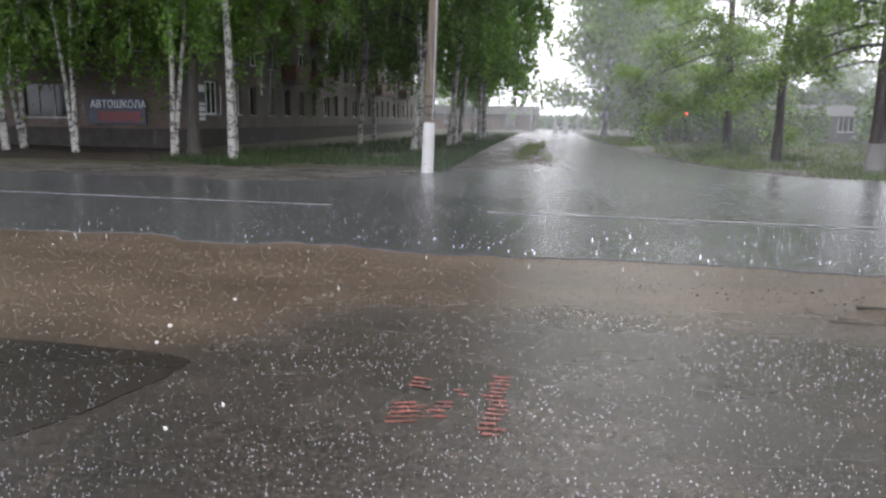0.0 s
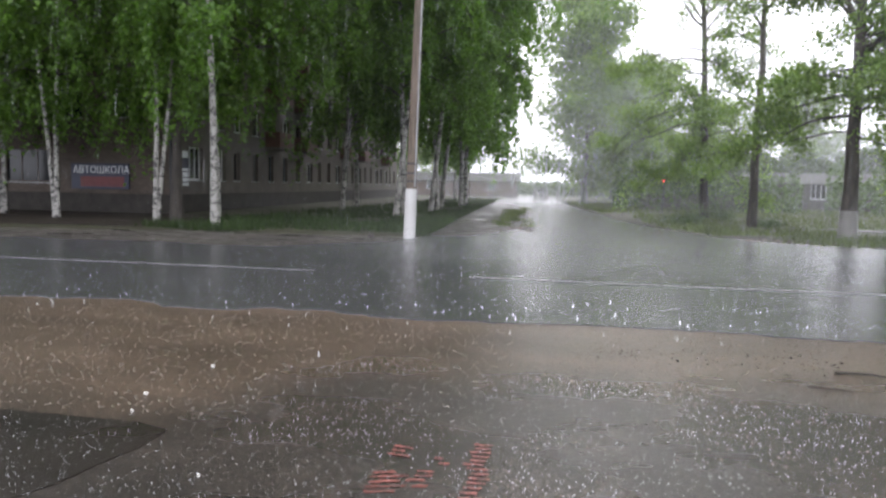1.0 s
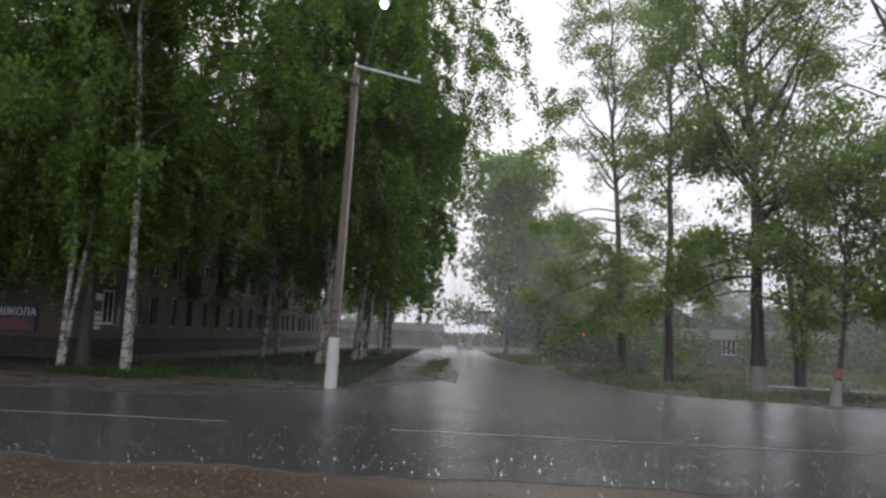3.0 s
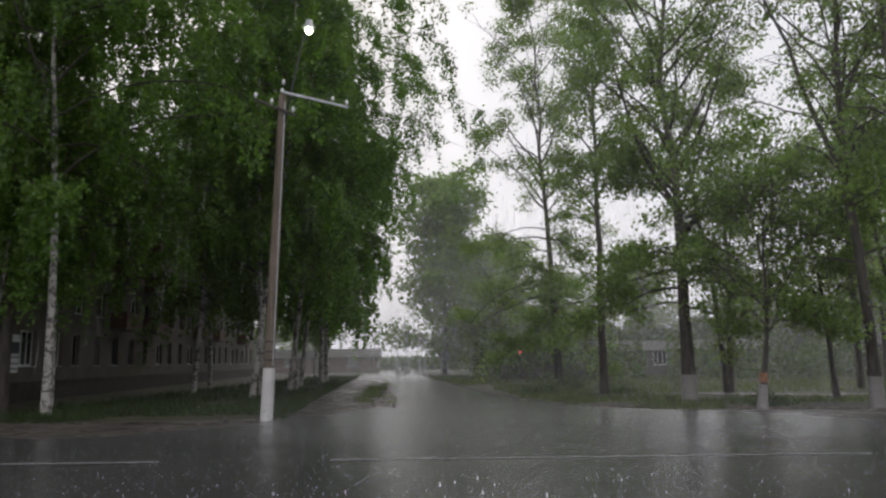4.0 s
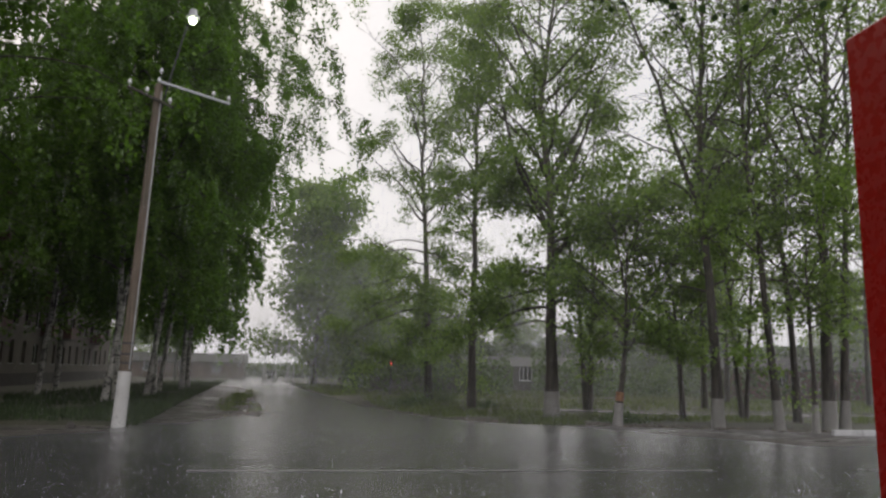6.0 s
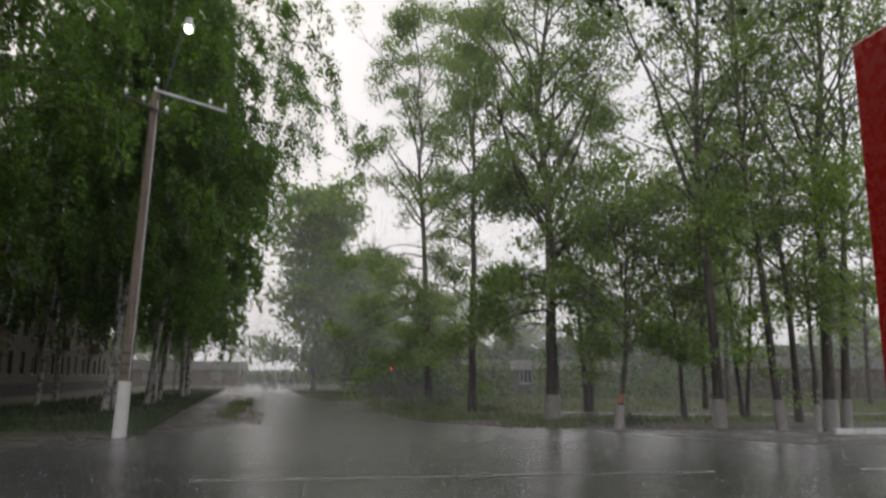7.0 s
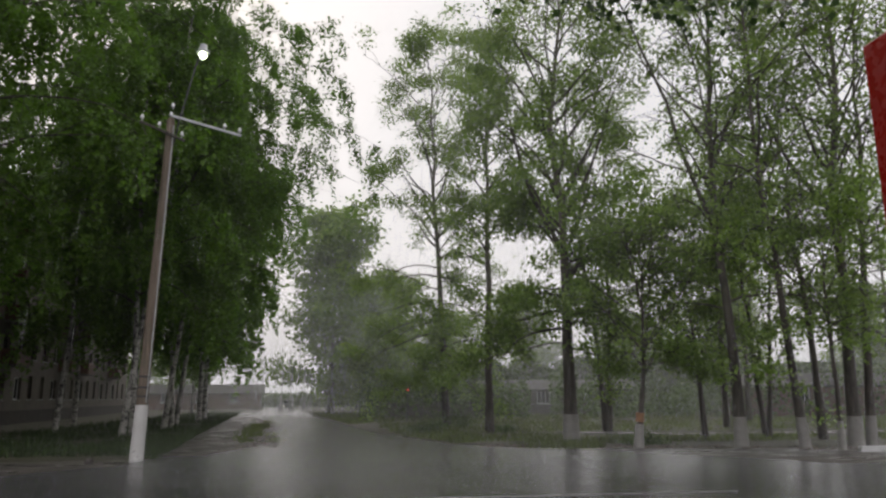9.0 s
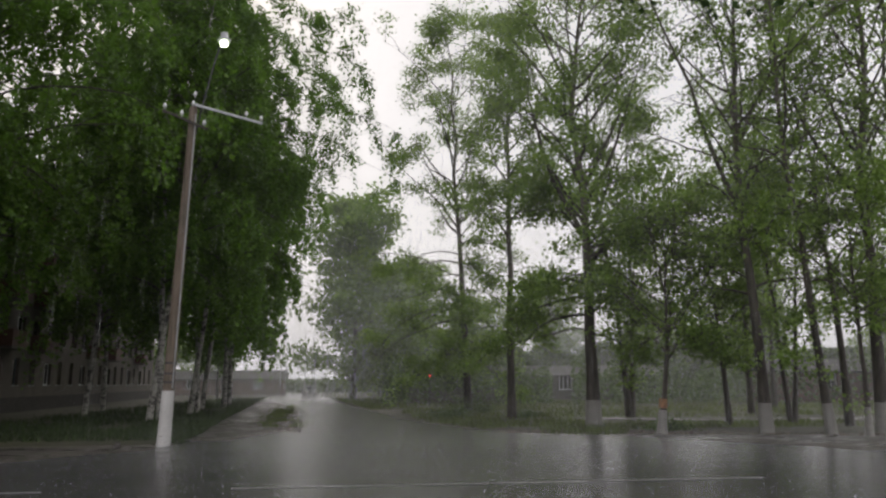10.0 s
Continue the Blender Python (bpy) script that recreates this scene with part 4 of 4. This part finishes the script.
# rows of trees further back
back_kinds = [tree("poplar", "tall poplar standing back in the rain", 300 + i, 19 + i, 0.2, 0.2, 4.0 + 0.5 * i, 3600, (0.22, 0.18), "poplar", (0, 0), 0, 26, 6,
                   ((0, 0, 1.0),), "trees behind the lawn", 0.45, False) for i in range(2)]
far_kinds = [tree("broad_tree", "broad leafy tree pale in the rain", 310 + i, 21 - 3 * i, 0.3, 0.04, 6.6, 19000, (0.44, 0.38), "poplar", (0, 0), 0, 40, 8,
                  ((0, 0, 1.0),), "far trees along the street", 0.35, False) for i in range(2)]
for ks, places in ((back_kinds, ((27.0, 46, 80, 0.95), (21.5, 39, 0, 0.9), (36, 44, 60, 0.9))),
                   (far_kinds, ((-0.7, 86, 0, 1.05), (4.0, 73, 40, 0.5), (6.5, 92, 100, 0.75), (14, 88, 200, 0.6), (24, 92, 20, 0.6), (34, 84, 70, 0.6), (45, 78, 150, 0.6),
                                (9, 64, 220, 0.42), (56, 72, 30, 0.6), (-24, 122, 60, 0.5), (3.0, 112, 10, 0.8), (-32, 128, 50, 0.6)))):
    for i, (x, y, a, s) in enumerate(places):
        if i < 2:
            o = ks[i]
        else:
            o = copy_thing(ks[i % 2], pose(x, y, 0, 0, 0, a))
        o.matrix_world = pose(x, y, 0, 0, 0, a) @ Matrix.Diagonal((s, s, s, 1))

# poplar beside the camera whose twigs hang into view
near = tree("poplar", "poplar beside the forecourt with low hanging twigs", 401, 9, 0.16, 0.55, 2.4, 2600, (0.085, 0.08), "poplar", (0, 0), 0, 16, 6, ((0, 0, 1.0),))
near.matrix_world = pose(6.6, 1.4, 0)
rng_n = np.random.default_rng(9)
for tx, ty, tz, reach in ((1.55, 4.3, 4.5, 0.4), (1.9, 4.25, 4.45, 0.4), (2.35, 4.1, 4.36, 0.45), (2.75, 3.85, 4.36, 0.55)):
    a, b = np.array([0.0, 0.0, 4.6]), np.array([tx - 6.6, ty - 1.4, tz])
    k = np.linspace(0, 1, 9)[:, None]
    p = a + (b - a) * k + np.array([0, 0, 1.3]) * np.sin(k * np.pi) + rng_n.normal(size=(9, 3)) * 0.04 * k
    v, f = tubes([(p, np.linspace(0.035, 0.005, 9))], 6)
    child("limb", mesh_of("limb", v, f, BARK, True), near)
    n = 150
    c = b + rng_n.normal(size=(n, 3)) * [reach * 0.5, reach * 0.35, 0.13]
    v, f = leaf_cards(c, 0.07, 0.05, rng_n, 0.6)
    tagged(child("leaf_spray", mesh_of("leaf_spray", v, f, BACKLIT_LEAF), near), kind="stuff")

# dense wood behind everything
rng_w = np.random.default_rng(12)
n = 52000
wx = rng_w.uniform(5, 95, n)
wy = 80 + rng_w.uniform(0, 9, n) - wx * 0.12
top = np.array([5.2 + 2.0 * noise.noise(Vector((a * 0.12, 3, 0))) + 1.5 * noise.noise(Vector((a * 0.4, 7, 0))) for a in wx])
wz = top * rng_w.uniform(0.02, 1, n) ** 0.8
v, f = leaf_cards(np.stack([wx, wy, wz], 1), 0.55, 0.45, rng_w, 0.2)
v2, f2 = leaf_cards(np.stack([rng_w.uniform(-100, 8, 9000), rng_w.uniform(152, 160, 9000), rng_w.uniform(0, 1, 9000) ** 1.3 * 2.6], 1), 0.9, 0.7, rng_w, 0.2)
v, f = np.concatenate([v, v2]), np.concatenate([f, f2 + len(v)])
sx_ = rng_w.uniform(2, 62, 15000)
sy_ = 64 + rng_w.uniform(-5, 5, 15000) - sx_ * 0.1
sz_ = rng_w.uniform(0, 1, 15000) ** 0.8 * np.array([max(0.6, 2.6 + 3.2 * noise.noise(Vector((a * 0.2, b * 0.2, 4))) + 1.6 * noise.noise(Vector((a * 0.8, b * 0.5, 2)))) for a, b in zip(sx_, sy_)])
keep = np.abs(sx_ - 0.278 * sy_) > 0.9
v3, f3 = leaf_cards(np.stack([sx_, sy_, sz_], 1)[keep], 0.32, 0.26, rng_w, 0.2)
tagged(new("shrubs", mesh_of("shrubs", v3, f3, SHRUB_LEAF)), "low shrubs dim in the rain behind the lawn", "shrubs", kind="stuff")
tagged(new("far_woods", mesh_of("far_woods", v, f, SHRUB_LEAF)), "dense far trees and shrubs dim in the rain", "woods", kind="stuff")

# low bushes at the feet of the lawn poplars
for bx, by, br, bh in ((4.4, 36.8, 0.9, 0.45), (5.6, 41.0, 0.7, 0.75), (7.2, 42.4, 0.8, 0.8), (8.2, 36.0, 0.5, 0.4), (11.2, 26.2, 0.9, 0.35)):
    n = int(900 * br)
    c = np.array([bx, by, 0]) + np.stack([rng_w.normal(0, br * 0.5, n), rng_w.normal(0, br * 0.4, n), np.abs(rng_w.normal(0, bh * 0.5, n))], 1)
    v, f = leaf_cards(c, 0.1, 0.07, rng_w, 0.1)
    tagged(new("bush", mesh_of("bush", v, f, SHRUB_LEAF)), "low dark green bush on the wet lawn", "bush", "low bushes on the lawn")

# small signal lamp on a post
signal = thing("signal_post", "small red signal lamp on a thin post beyond the lawn", "signal", (5.3, 56, 0))
v, f = tubes([([(0, 0, -0.05), (0, 0, 2.5)], [0.04, 0.04])], 8)
child("post", mesh_of("post", v, f, STEEL, True), signal)
part("housing", boxed(-0.1, 0.1, -0.06, 0.1, 2.05, 2.5, bevel=0.02), STEEL, signal)
bm = bmesh.new()
bmesh.ops.create_icosphere(bm, subdivisions=2, radius=0.075, matrix=pose(0, -0.06, 2.26))
part("lens", bm, SIGNAL_RED, signal, "lit red lens", True)

# ---- houses behind the lawn and at the end of the street ----
def cottage(name, label, at, turn, length, depth, height, wall, roof, windows, ridge):
    ob = thing(name, label, "house", at, turn)
    win = window_meshes(1.3, 1.4, (0.33, 0.66), WHITE_FRAME)
    op = [(x, x + 1.3, 1.0, 2.4) for x in windows]
    child("wall", wall_mesh(length, 0, height, op, 0.25, wall, "wall"), ob)
    part("body", boxed(0, length, 0.5, depth, 0, height), wall, ob)
    for x in windows:
        add_window(ob, pose(x, 0.1, 1.0), win)
    bm = bmesh.new()
    pr = [(-0.4, height - 0.1), (depth / 2, height + ridge), (depth + 0.4, height - 0.1)]
    a = [bm.verts.new((-0.4, y, z)) for y, z in pr] + [bm.verts.new((-0.4, y, z - 0.15)) for y, z in reversed(pr)]
    fa = bm.faces.new(a)
    r = bmesh.ops.extrude_face_region(bm, geom=[fa])
    bmesh.ops.translate(bm, vec=(length + 0.8, 0, 0), verts=[q for q in r["geom"] if isinstance(q, bmesh.types.BMVert)])
    bmesh.ops.recalc_face_normals(bm, faces=bm.faces[:])
    part("roof", bm, roof, ob)
    return ob


cottage("timber_house", "grey timber house with a white window behind trees", (14.2, 71, 0), -4, 16, 7, 2.5, TIMBER, ROOFING, (5.2,), 0.9)
cottage("brick_shed", "long low red-brick shed beyond the lawn", (34, 58, 0), -8, 16, 6, 2.6, RED_BRICK, ROOFING, (4.0,), 1.0)
cottage("brick_house", "low red-brick house at the end of the street", (-30.5, 118, 0), 6, 19, 8, 2.6, RED_BRICK, ROOFING, (4, 9, 14), 1.3)

fence = thing("picket_fence", "grey weathered picket fence behind the lawn", "fence", (4, 60, 0), 2)
for z in (0.35, 1.0):
    part("rail", boxed(0, 9, 0.0, 0.05, z, z + 0.08), TIMBER, fence)
slat = bpy.data.meshes.new("slat")
bm = boxed(0, 0.1, -0.03, -0.002, 0.05, 1.3, bevel=0.008)
bm.to_mesh(slat)
bm.free()
slat.materials.append(TIMBER)
for i in range(56):
    s = child("slat", slat, fence)
    s.location = (i * 0.16, 0, 0.02 * math.sin(i * 2.1))

# ---- parked car at the end ----
car = thing("car", "grey car with lit headlights far down the street", "car", (-6.8, 104, 0.012), -80)
bm = bmesh.new()
prof = [(-2.1, 0.35), (-2.15, 0.75), (-2.0, 0.95), (-1.3, 1.0), (-0.75, 1.42), (0.7, 1.45), (1.35, 1.0), (2.0, 0.9), (2.15, 0.6), (2.1, 0.32)]
fa = bm.faces.new([bm.verts.new((x, -0.82, z)) for x, z in prof])
r = bmesh.ops.extrude_face_region(bm, geom=[fa])
bmesh.ops.translate(bm, vec=(0, 1.64, 0), verts=[q for q in r["geom"] if isinstance(q, bmesh.types.BMVert)])
bmesh.ops.recalc_face_normals(bm, faces=bm.faces[:])
bmesh.ops.bevel(bm, geom=bm.edges[:], offset=0.08, segments=2, affect="EDGES")
part("body", bm, CAR_PAINT, car, "", True)
part("windscreen", boxed(0.78, 1.3, -0.68, 0.68, 1.02, 1.36, bevel=0.05), GLASS, car)
for x in (-1.35, 1.35):
    for y in (-0.82, 0.66):
        bm = bmesh.new()
        bmesh.ops.create_cone(bm, segments=20, radius1=0.32, radius2=0.32, depth=0.18, cap_ends=True, matrix=pose(x, y + 0.08, 0.32, 90, 0, 0))
        part("wheel", bm, RUBBER, car)
for y in (-0.6, 0.6):
    bm = bmesh.new()
    bmesh.ops.create_icosphere(bm, subdivisions=2, radius=0.11, matrix=pose(2.1, y, 0.66))
    part("headlight", bm, CAR_LAMP, car, "lit white headlight")

# ---- red steel panel beside the camera ----
red = thing("red_panel", "plain red painted steel side panel wet with rain", "panel", (1.325, 0.3, 0))
part("sheet", boxed(0.0, 0.035, 0.0, 1.32, 0.0, 2.6, bevel=0.006), RED, red)
part("stiffener", boxed(0.036, 0.08, 1.2, 1.3, 0.0, 2.58, bevel=0.004), STEEL, red)

# white painted kerb by the road edge
kerb = thing("painted_kerb", "low whitewashed concrete kerb stones at the lawn edge", "kerb")
for i in range(8):
    k = part("kerb_stone", boxed(0, 0.97, -0.08, 0.08, -0.05, 0.17, bevel=0.02), KERB, kerb)
    k.matrix_local = pose(15.9 + i * 1.0, 21.1 - 0.02 * i, 0, 0, 0, -1 + (i % 3))

# ---- grass ----
def blades(name, label, count, place, hmin, hmax, seed, mat):
    rng = np.random.default_rng(seed)
    p = place(rng, count)
    n = len(p)
    hgt = rng.uniform(hmin, hmax, n)
    az = rng.uniform(0, 2 * np.pi, n)
    w = 0.012 + 0.02 * rng.uniform(0, 1, n)
    side = np.stack([np.cos(az) * w, np.sin(az) * w, np.zeros(n)], 1)
    tip = p + np.stack([rng.normal(0, 0.35, n) * hgt, rng.normal(0, 0.35, n) * hgt, hgt], 1)
    v = np.stack([p - side, p + side, tip], 1).reshape(-1, 3)
    return tagged(new(name, mesh_of(name, v, np.arange(3 * n).reshape(-1, 3), mat)), label, "grass", kind="stuff")


def street_left(y):
    return np.interp(y, [21, 24, 36, 71, 140], [-5.3, -5.1, -6.3, -9.3, -15.5])


def street_right(y):
    return np.interp(y, [24, 25.3, 28.2, 35.5, 70.3, 140], [8.5, 5.8, 4.1, 2.1, -2.0, -8.0])


def left_lawn(rng, n):
    y = 22 + 70 * rng.uniform(0, 1, n) ** 1.7
    x = street_left(y) - 0.05 - (34 * rng.uniform(0, 1, n) ** 1.3)
    z = np.array([noise.noise(Vector((a * 0.35, b * 0.35, 0))) for a, b in zip(x, y)])
    keep = (z > -0.25) & ((x > -20.5 - 0.09 * (y - 33)) | (y < 33)) & (x > -16.5 + 2.0 * z) & ~((y < 24.5) & (z < 0.15))
    return np.stack([x, y, np.full(n, -0.02)], 1)[keep]


def right_lawn(rng, n):
    y = 24.5 + 60 * rng.uniform(0, 1, n) ** 1.5
    x = street_right(y) + 0.5 + 45 * rng.uniform(0, 1, n) ** 1.2
    z = np.array([noise.noise(Vector((a * 0.3, b * 0.3, 5))) for a, b in zip(x, y)])
    path = (x > 10.3) & (y > 31.0) & (y < 35.5)
    keep = (z > -0.2) & ~path & ~((y < 27) & (z < 0.2))
    return np.stack([x, y, np.full(n, -0.02)], 1)[keep]


def island(rng, n):
    y = rng.uniform(29.5, 57, n)
    x = np.interp(y, [29.5, 40, 57], [-3.1, -4.05, -5.5]) + rng.normal(0, 0.42, n)
    z = np.array([noise.noise(Vector((a * 0.8, b * 0.3, 9))) for a, b in zip(x, y)])
    return np.stack([x, y, np.full(n, 0.0)], 1)[z > 0.02]


blades("lawn_grass", "wet green grass under the birches with shade in its colour", 60000, left_lawn, 0.08, 0.38, 31, SHADED_GRASS)
blades("lawn_grass", "wet yellow-green grass of the corner lawn", 70000, right_lawn, 0.06, 0.3, 32, GRASS)
blades("weeds", "low weeds in the middle of the street", 3500, island, 0.05, 0.26, 33, GRASS)

# ---- rain: falling streaks, and splashes where the drops strike ----
def streaks(name, label, count, lo, hi, width, length, seed, mat):
    rng = np.random.default_rng(seed)
    p = rng.uniform(lo, hi, (count, 3))
    az = rng.uniform(0, np.pi, count)
    wid = width * rng.uniform(0.5, 1.3, count)
    side = np.stack([np.cos(az) * wid, np.sin(az) * wid, np.zeros(count)], 1) / 2
    fall = np.array([0.05, 0.02, 1.0]) * (length * rng.uniform(0.5, 1.3, count))[:, None]
    v = np.stack([p - side, p + side, p + side * 0.6 + fall, p - side * 0.6 + fall], 1).reshape(-1, 3)
    return tagged(new(name, mesh_of(name, v, np.arange(4 * count).reshape(-1, 4), mat)), label, "rain", kind="stuff")


streaks("rain", "fine grey streaks of heavy rain", 9000, (-9, 4, 0), (14, 24, 9), 0.0035, 0.22, 41, RAIN)
streaks("rain", "thin streaks of rain before the lawn trees", 30000, (1, 19, 0), (40, 40, 19), 0.012, 0.5, 44, RAIN)


def curtain(y, x0, x1, height, solid, seed, sway=2.5, even=False):
    """A wavering upright veil of rain across the view."""
    nx, nz = 40, 10
    xs, zs = np.linspace(x0, x1, nx), np.linspace(-0.1, height, nz)
    v = [(x, y + sway * noise.noise(Vector((x * 0.09, z * 0.03, seed))), z) for x in xs for z in zs]
    i, j = np.meshgrid(np.arange(nx - 1), np.arange(nz - 1), indexing="ij")
    k = i * nz + j
    f = np.stack([k, k + nz, k + nz + 1, k + 1], -1).reshape(-1, 4)
    return tagged(new("rain_curtain", mesh_of("rain_curtain", v, f, curtain_mat("rain_veil", solid, even), True)), "pale veil of heavy rain across lawn and street", "rain", kind="stuff")


curtain(15.3, -9, 45, 1.3, 0.06, 6, 0.8)
curtain(20, -8, 45, 1.9, 0.06, 7, 0.8)
curtain(30.5, -20, 0, 26, 0.014, 10, 0.8, True)
curtain(21.2, -2, 48, 30, 0.05, 8, 0.8, True)
curtain(33, 2, 60, 36, 0.06, 9, 1.0, True)
curtain(39, 0, 60, 20, 0.045, 1)
curtain(52, -16, 75, 23, 0.06, 2)
curtain(66, -22, 90, 25, 0.13, 3)
curtain(79, -22, 105, 27, 0.26, 4)
curtain(108, -60, 125, 24, 0.14, 5)


def splashes(name, label, count, place, size, tall, seed):
    rng = np.random.default_rng(seed)
    p = place(rng, count)
    n = len(p)
    s = size * rng.uniform(0.35, 1.2, n) ** 1.3
    h = s * rng.uniform(0.6, tall, n)
    o = np.zeros((n, 5, 3))
    for k in range(4):
        a = k * np.pi / 2
        o[:, k, 0], o[:, k, 1] = np.cos(a) * s / 2, np.sin(a) * s / 2
    o[:, 4, 2] = h
    v = (p[:, None] + o).reshape(-1, 3)
    f = np.concatenate([np.array([[0, 1, 4], [1, 2, 4], [2, 3, 4], [3, 0, 4]]) + 5 * i for i in range(n)])
    return tagged(new(name, mesh_of(name, v, f, SPLASH)), label, "rain splash", kind="stuff")


def yard_place(rng, n):
    y = 1.7 + 6.9 * rng.uniform(0, 1, n) ** 1.4
    x = rng.uniform(-1.1, 0.55, n) * (y + 1.5)
    z = np.where((x < -2.78) & (y < 4.32), 0.016, np.where((y < 6.4) & (x > -2.7), 0.01, 0.001))
    return np.stack([x, y, z], 1)


def edge_place(rng, n):
    x = rng.uniform(-13, 8, n)
    return np.stack([x, rng.normal(8.9, 0.75, n), np.full(n, 0.012)], 1)


def road_place(rng, n):
    y = 9.1 + 13 * rng.uniform(0, 1, n)
    return np.stack([rng.uniform(-1.1, 0.8, n) * y, y, np.full(n, 0.021)], 1)


splashes("rain_splash", "small white rain drops bouncing off the wet forecourt", 22000, yard_place, 0.0066, 1.5, 51)
splashes("rain_splash", "taller splashes along the flooded road edge", 380, edge_place, 0.016, 4.0, 52)
splashes("rain_splash", "fine splashes over the wet road", 10000, road_place, 0.008, 1.5, 53)

# ---- small litter ----
rng = random.Random(77)
for x, y, s in ((-3.32, 4.96, 0.022), (-3.16, 4.55, 0.02), (-2.09, 3.6, 0.014), (-2.22, 3.23, 0.014), (-3.25, 5.87, 0.024), (-14.6, 24.3, 0.07)):
    bm = bmesh.new()
    vs = [bm.verts.new((x + s * math.cos(k * 1.05) * rng.uniform(0.5, 1), y + s * 0.6 * math.sin(k * 1.05) * rng.uniform(0.5, 1), 0.022 + rng.uniform(0, 0.006))) for k in range(6)]
    fa = bm.faces.new(vs)
    r = bmesh.ops.extrude_face_region(bm, geom=[fa])
    bmesh.ops.translate(bm, vec=(0, 0, -0.02), verts=[q for q in r["geom"] if isinstance(q, bmesh.types.BMVert)])
    me = bpy.data.meshes.new("paper_scrap")
    bm.to_mesh(me)
    bm.free()
    me.materials.append(LITTER)
    tagged(new("paper_scrap", me), "pale wet paper scrap on the ground", "litter", "litter on the ground")
bm = bmesh.new()
bmesh.ops.create_icosphere(bm, subdivisions=2, radius=0.11, matrix=pose(-6.55, 21.5, 0.07))
for q in bm.verts:
    q.co += Vector((rng.uniform(-0.02, 0.02), rng.uniform(-0.02, 0.02), rng.uniform(-0.02, 0.03)))
me = bpy.data.meshes.new("stone")
bm.to_mesh(me)
bm.free()
me.materials.append(DARK_WOOD)
tagged(new("stone", me), "dark wet stone beside the utility pole", "stone")

def pebbles(name, label, count, place, size, seed, mat):
    rng = np.random.default_rng(seed)
    p = place(rng, count)
    n = len(p)
    r = size * rng.uniform(0.4, 1.3, (n, 1, 1)) * rng.uniform(0.6, 1.2, (n, 1, 3))
    octa = np.array([[1, 0, 0], [0, 1, 0], [-1, 0, 0], [0, -1, 0], [0, 0, 0.8], [0, 0, -0.8]], float)
    a = rng.uniform(0, 6.28, n)
    o = octa[None] * r
    ox = o[:, :, 0] * np.cos(a)[:, None] - o[:, :, 1] * np.sin(a)[:, None]
    oy = o[:, :, 0] * np.sin(a)[:, None] + o[:, :, 1] * np.cos(a)[:, None]
    v = (p[:, None] + np.stack([ox, oy, o[:, :, 2]], 2)).reshape(-1, 3)
    tri = np.array([[0, 1, 4], [1, 2, 4], [2, 3, 4], [3, 0, 4], [1, 0, 5], [2, 1, 5], [3, 2, 5], [0, 3, 5]])
    f = (tri[None] + 6 * np.arange(n)[:, None, None]).reshape(-1, 3)
    return tagged(new(name, mesh_of(name, v, f, mat, True)), label, "gravel", kind="stuff")


def verge_place(rng, n):
    y = 4.5 + 4.6 * rng.uniform(0, 1, n)
    x = rng.uniform(-1.15, 0.6, n) * (y + 1)
    keep = (y > 6.2) | (x < -2.6) | (rng.uniform(0, 1, n) < 0.15)
    return np.stack([x, y, np.full(n, 0.008)], 1)[keep]


def clod_place(rng, n):
    x = rng.uniform(0.1, 2.6, n)
    return np.stack([x, rng.normal(7.4, 0.25, n), np.full(n, 0.01)], 1)


def strip_place(rng, n):
    y = rng.uniform(27, 52, n)
    return np.stack([np.interp(y, [27, 40, 57], [-3.0, -4.05, -5.5]) + rng.normal(0.3, 0.5, n), y, np.full(n, 0.02)], 1)


def lawn_edge_place(rng, n):
    x = rng.uniform(5, 17, n)
    return np.stack([x, np.interp(x, [5, 9, 12, 17], [26.3, 25.4, 24.2, 22.6]) + rng.normal(0, 0.45, n), np.full(n, 0.0)], 1)


pebbles("gravel", "small wet stones washed over the muddy verge", 9000, verge_place, 0.011, 61, PEBBLE)
pebbles("soil_clods", "dark soil clods on the muddy verge", 60, clod_place, 0.018, 62, STICK)
pebbles("rubble", "broken stones on the dirt strip in the street", 700, strip_place, 0.05, 64, PEBBLE)
pebbles("rubble", "broken stones along the lawn edge", 500, lawn_edge_place, 0.06, 63, PEBBLE)
for pts, r in (([(2.28, 7.12, 0.02), (2.42, 7.08, 0.035), (2.6, 7.1, 0.03), (2.75, 7.02, 0.02)], 0.016), ([(1.9, 6.55, 0.02), (2.1, 6.5, 0.025), (2.25, 6.53, 0.02)], 0.009)):
    v, f = tubes([(pts, np.linspace(r, r * 0.4, len(pts)))], 7)
    tagged(new("fallen_stick", mesh_of("fallen_stick", v, f, STICK, True)), "dark wet stick lying on the muddy ground", "stick", "sticks on the ground")
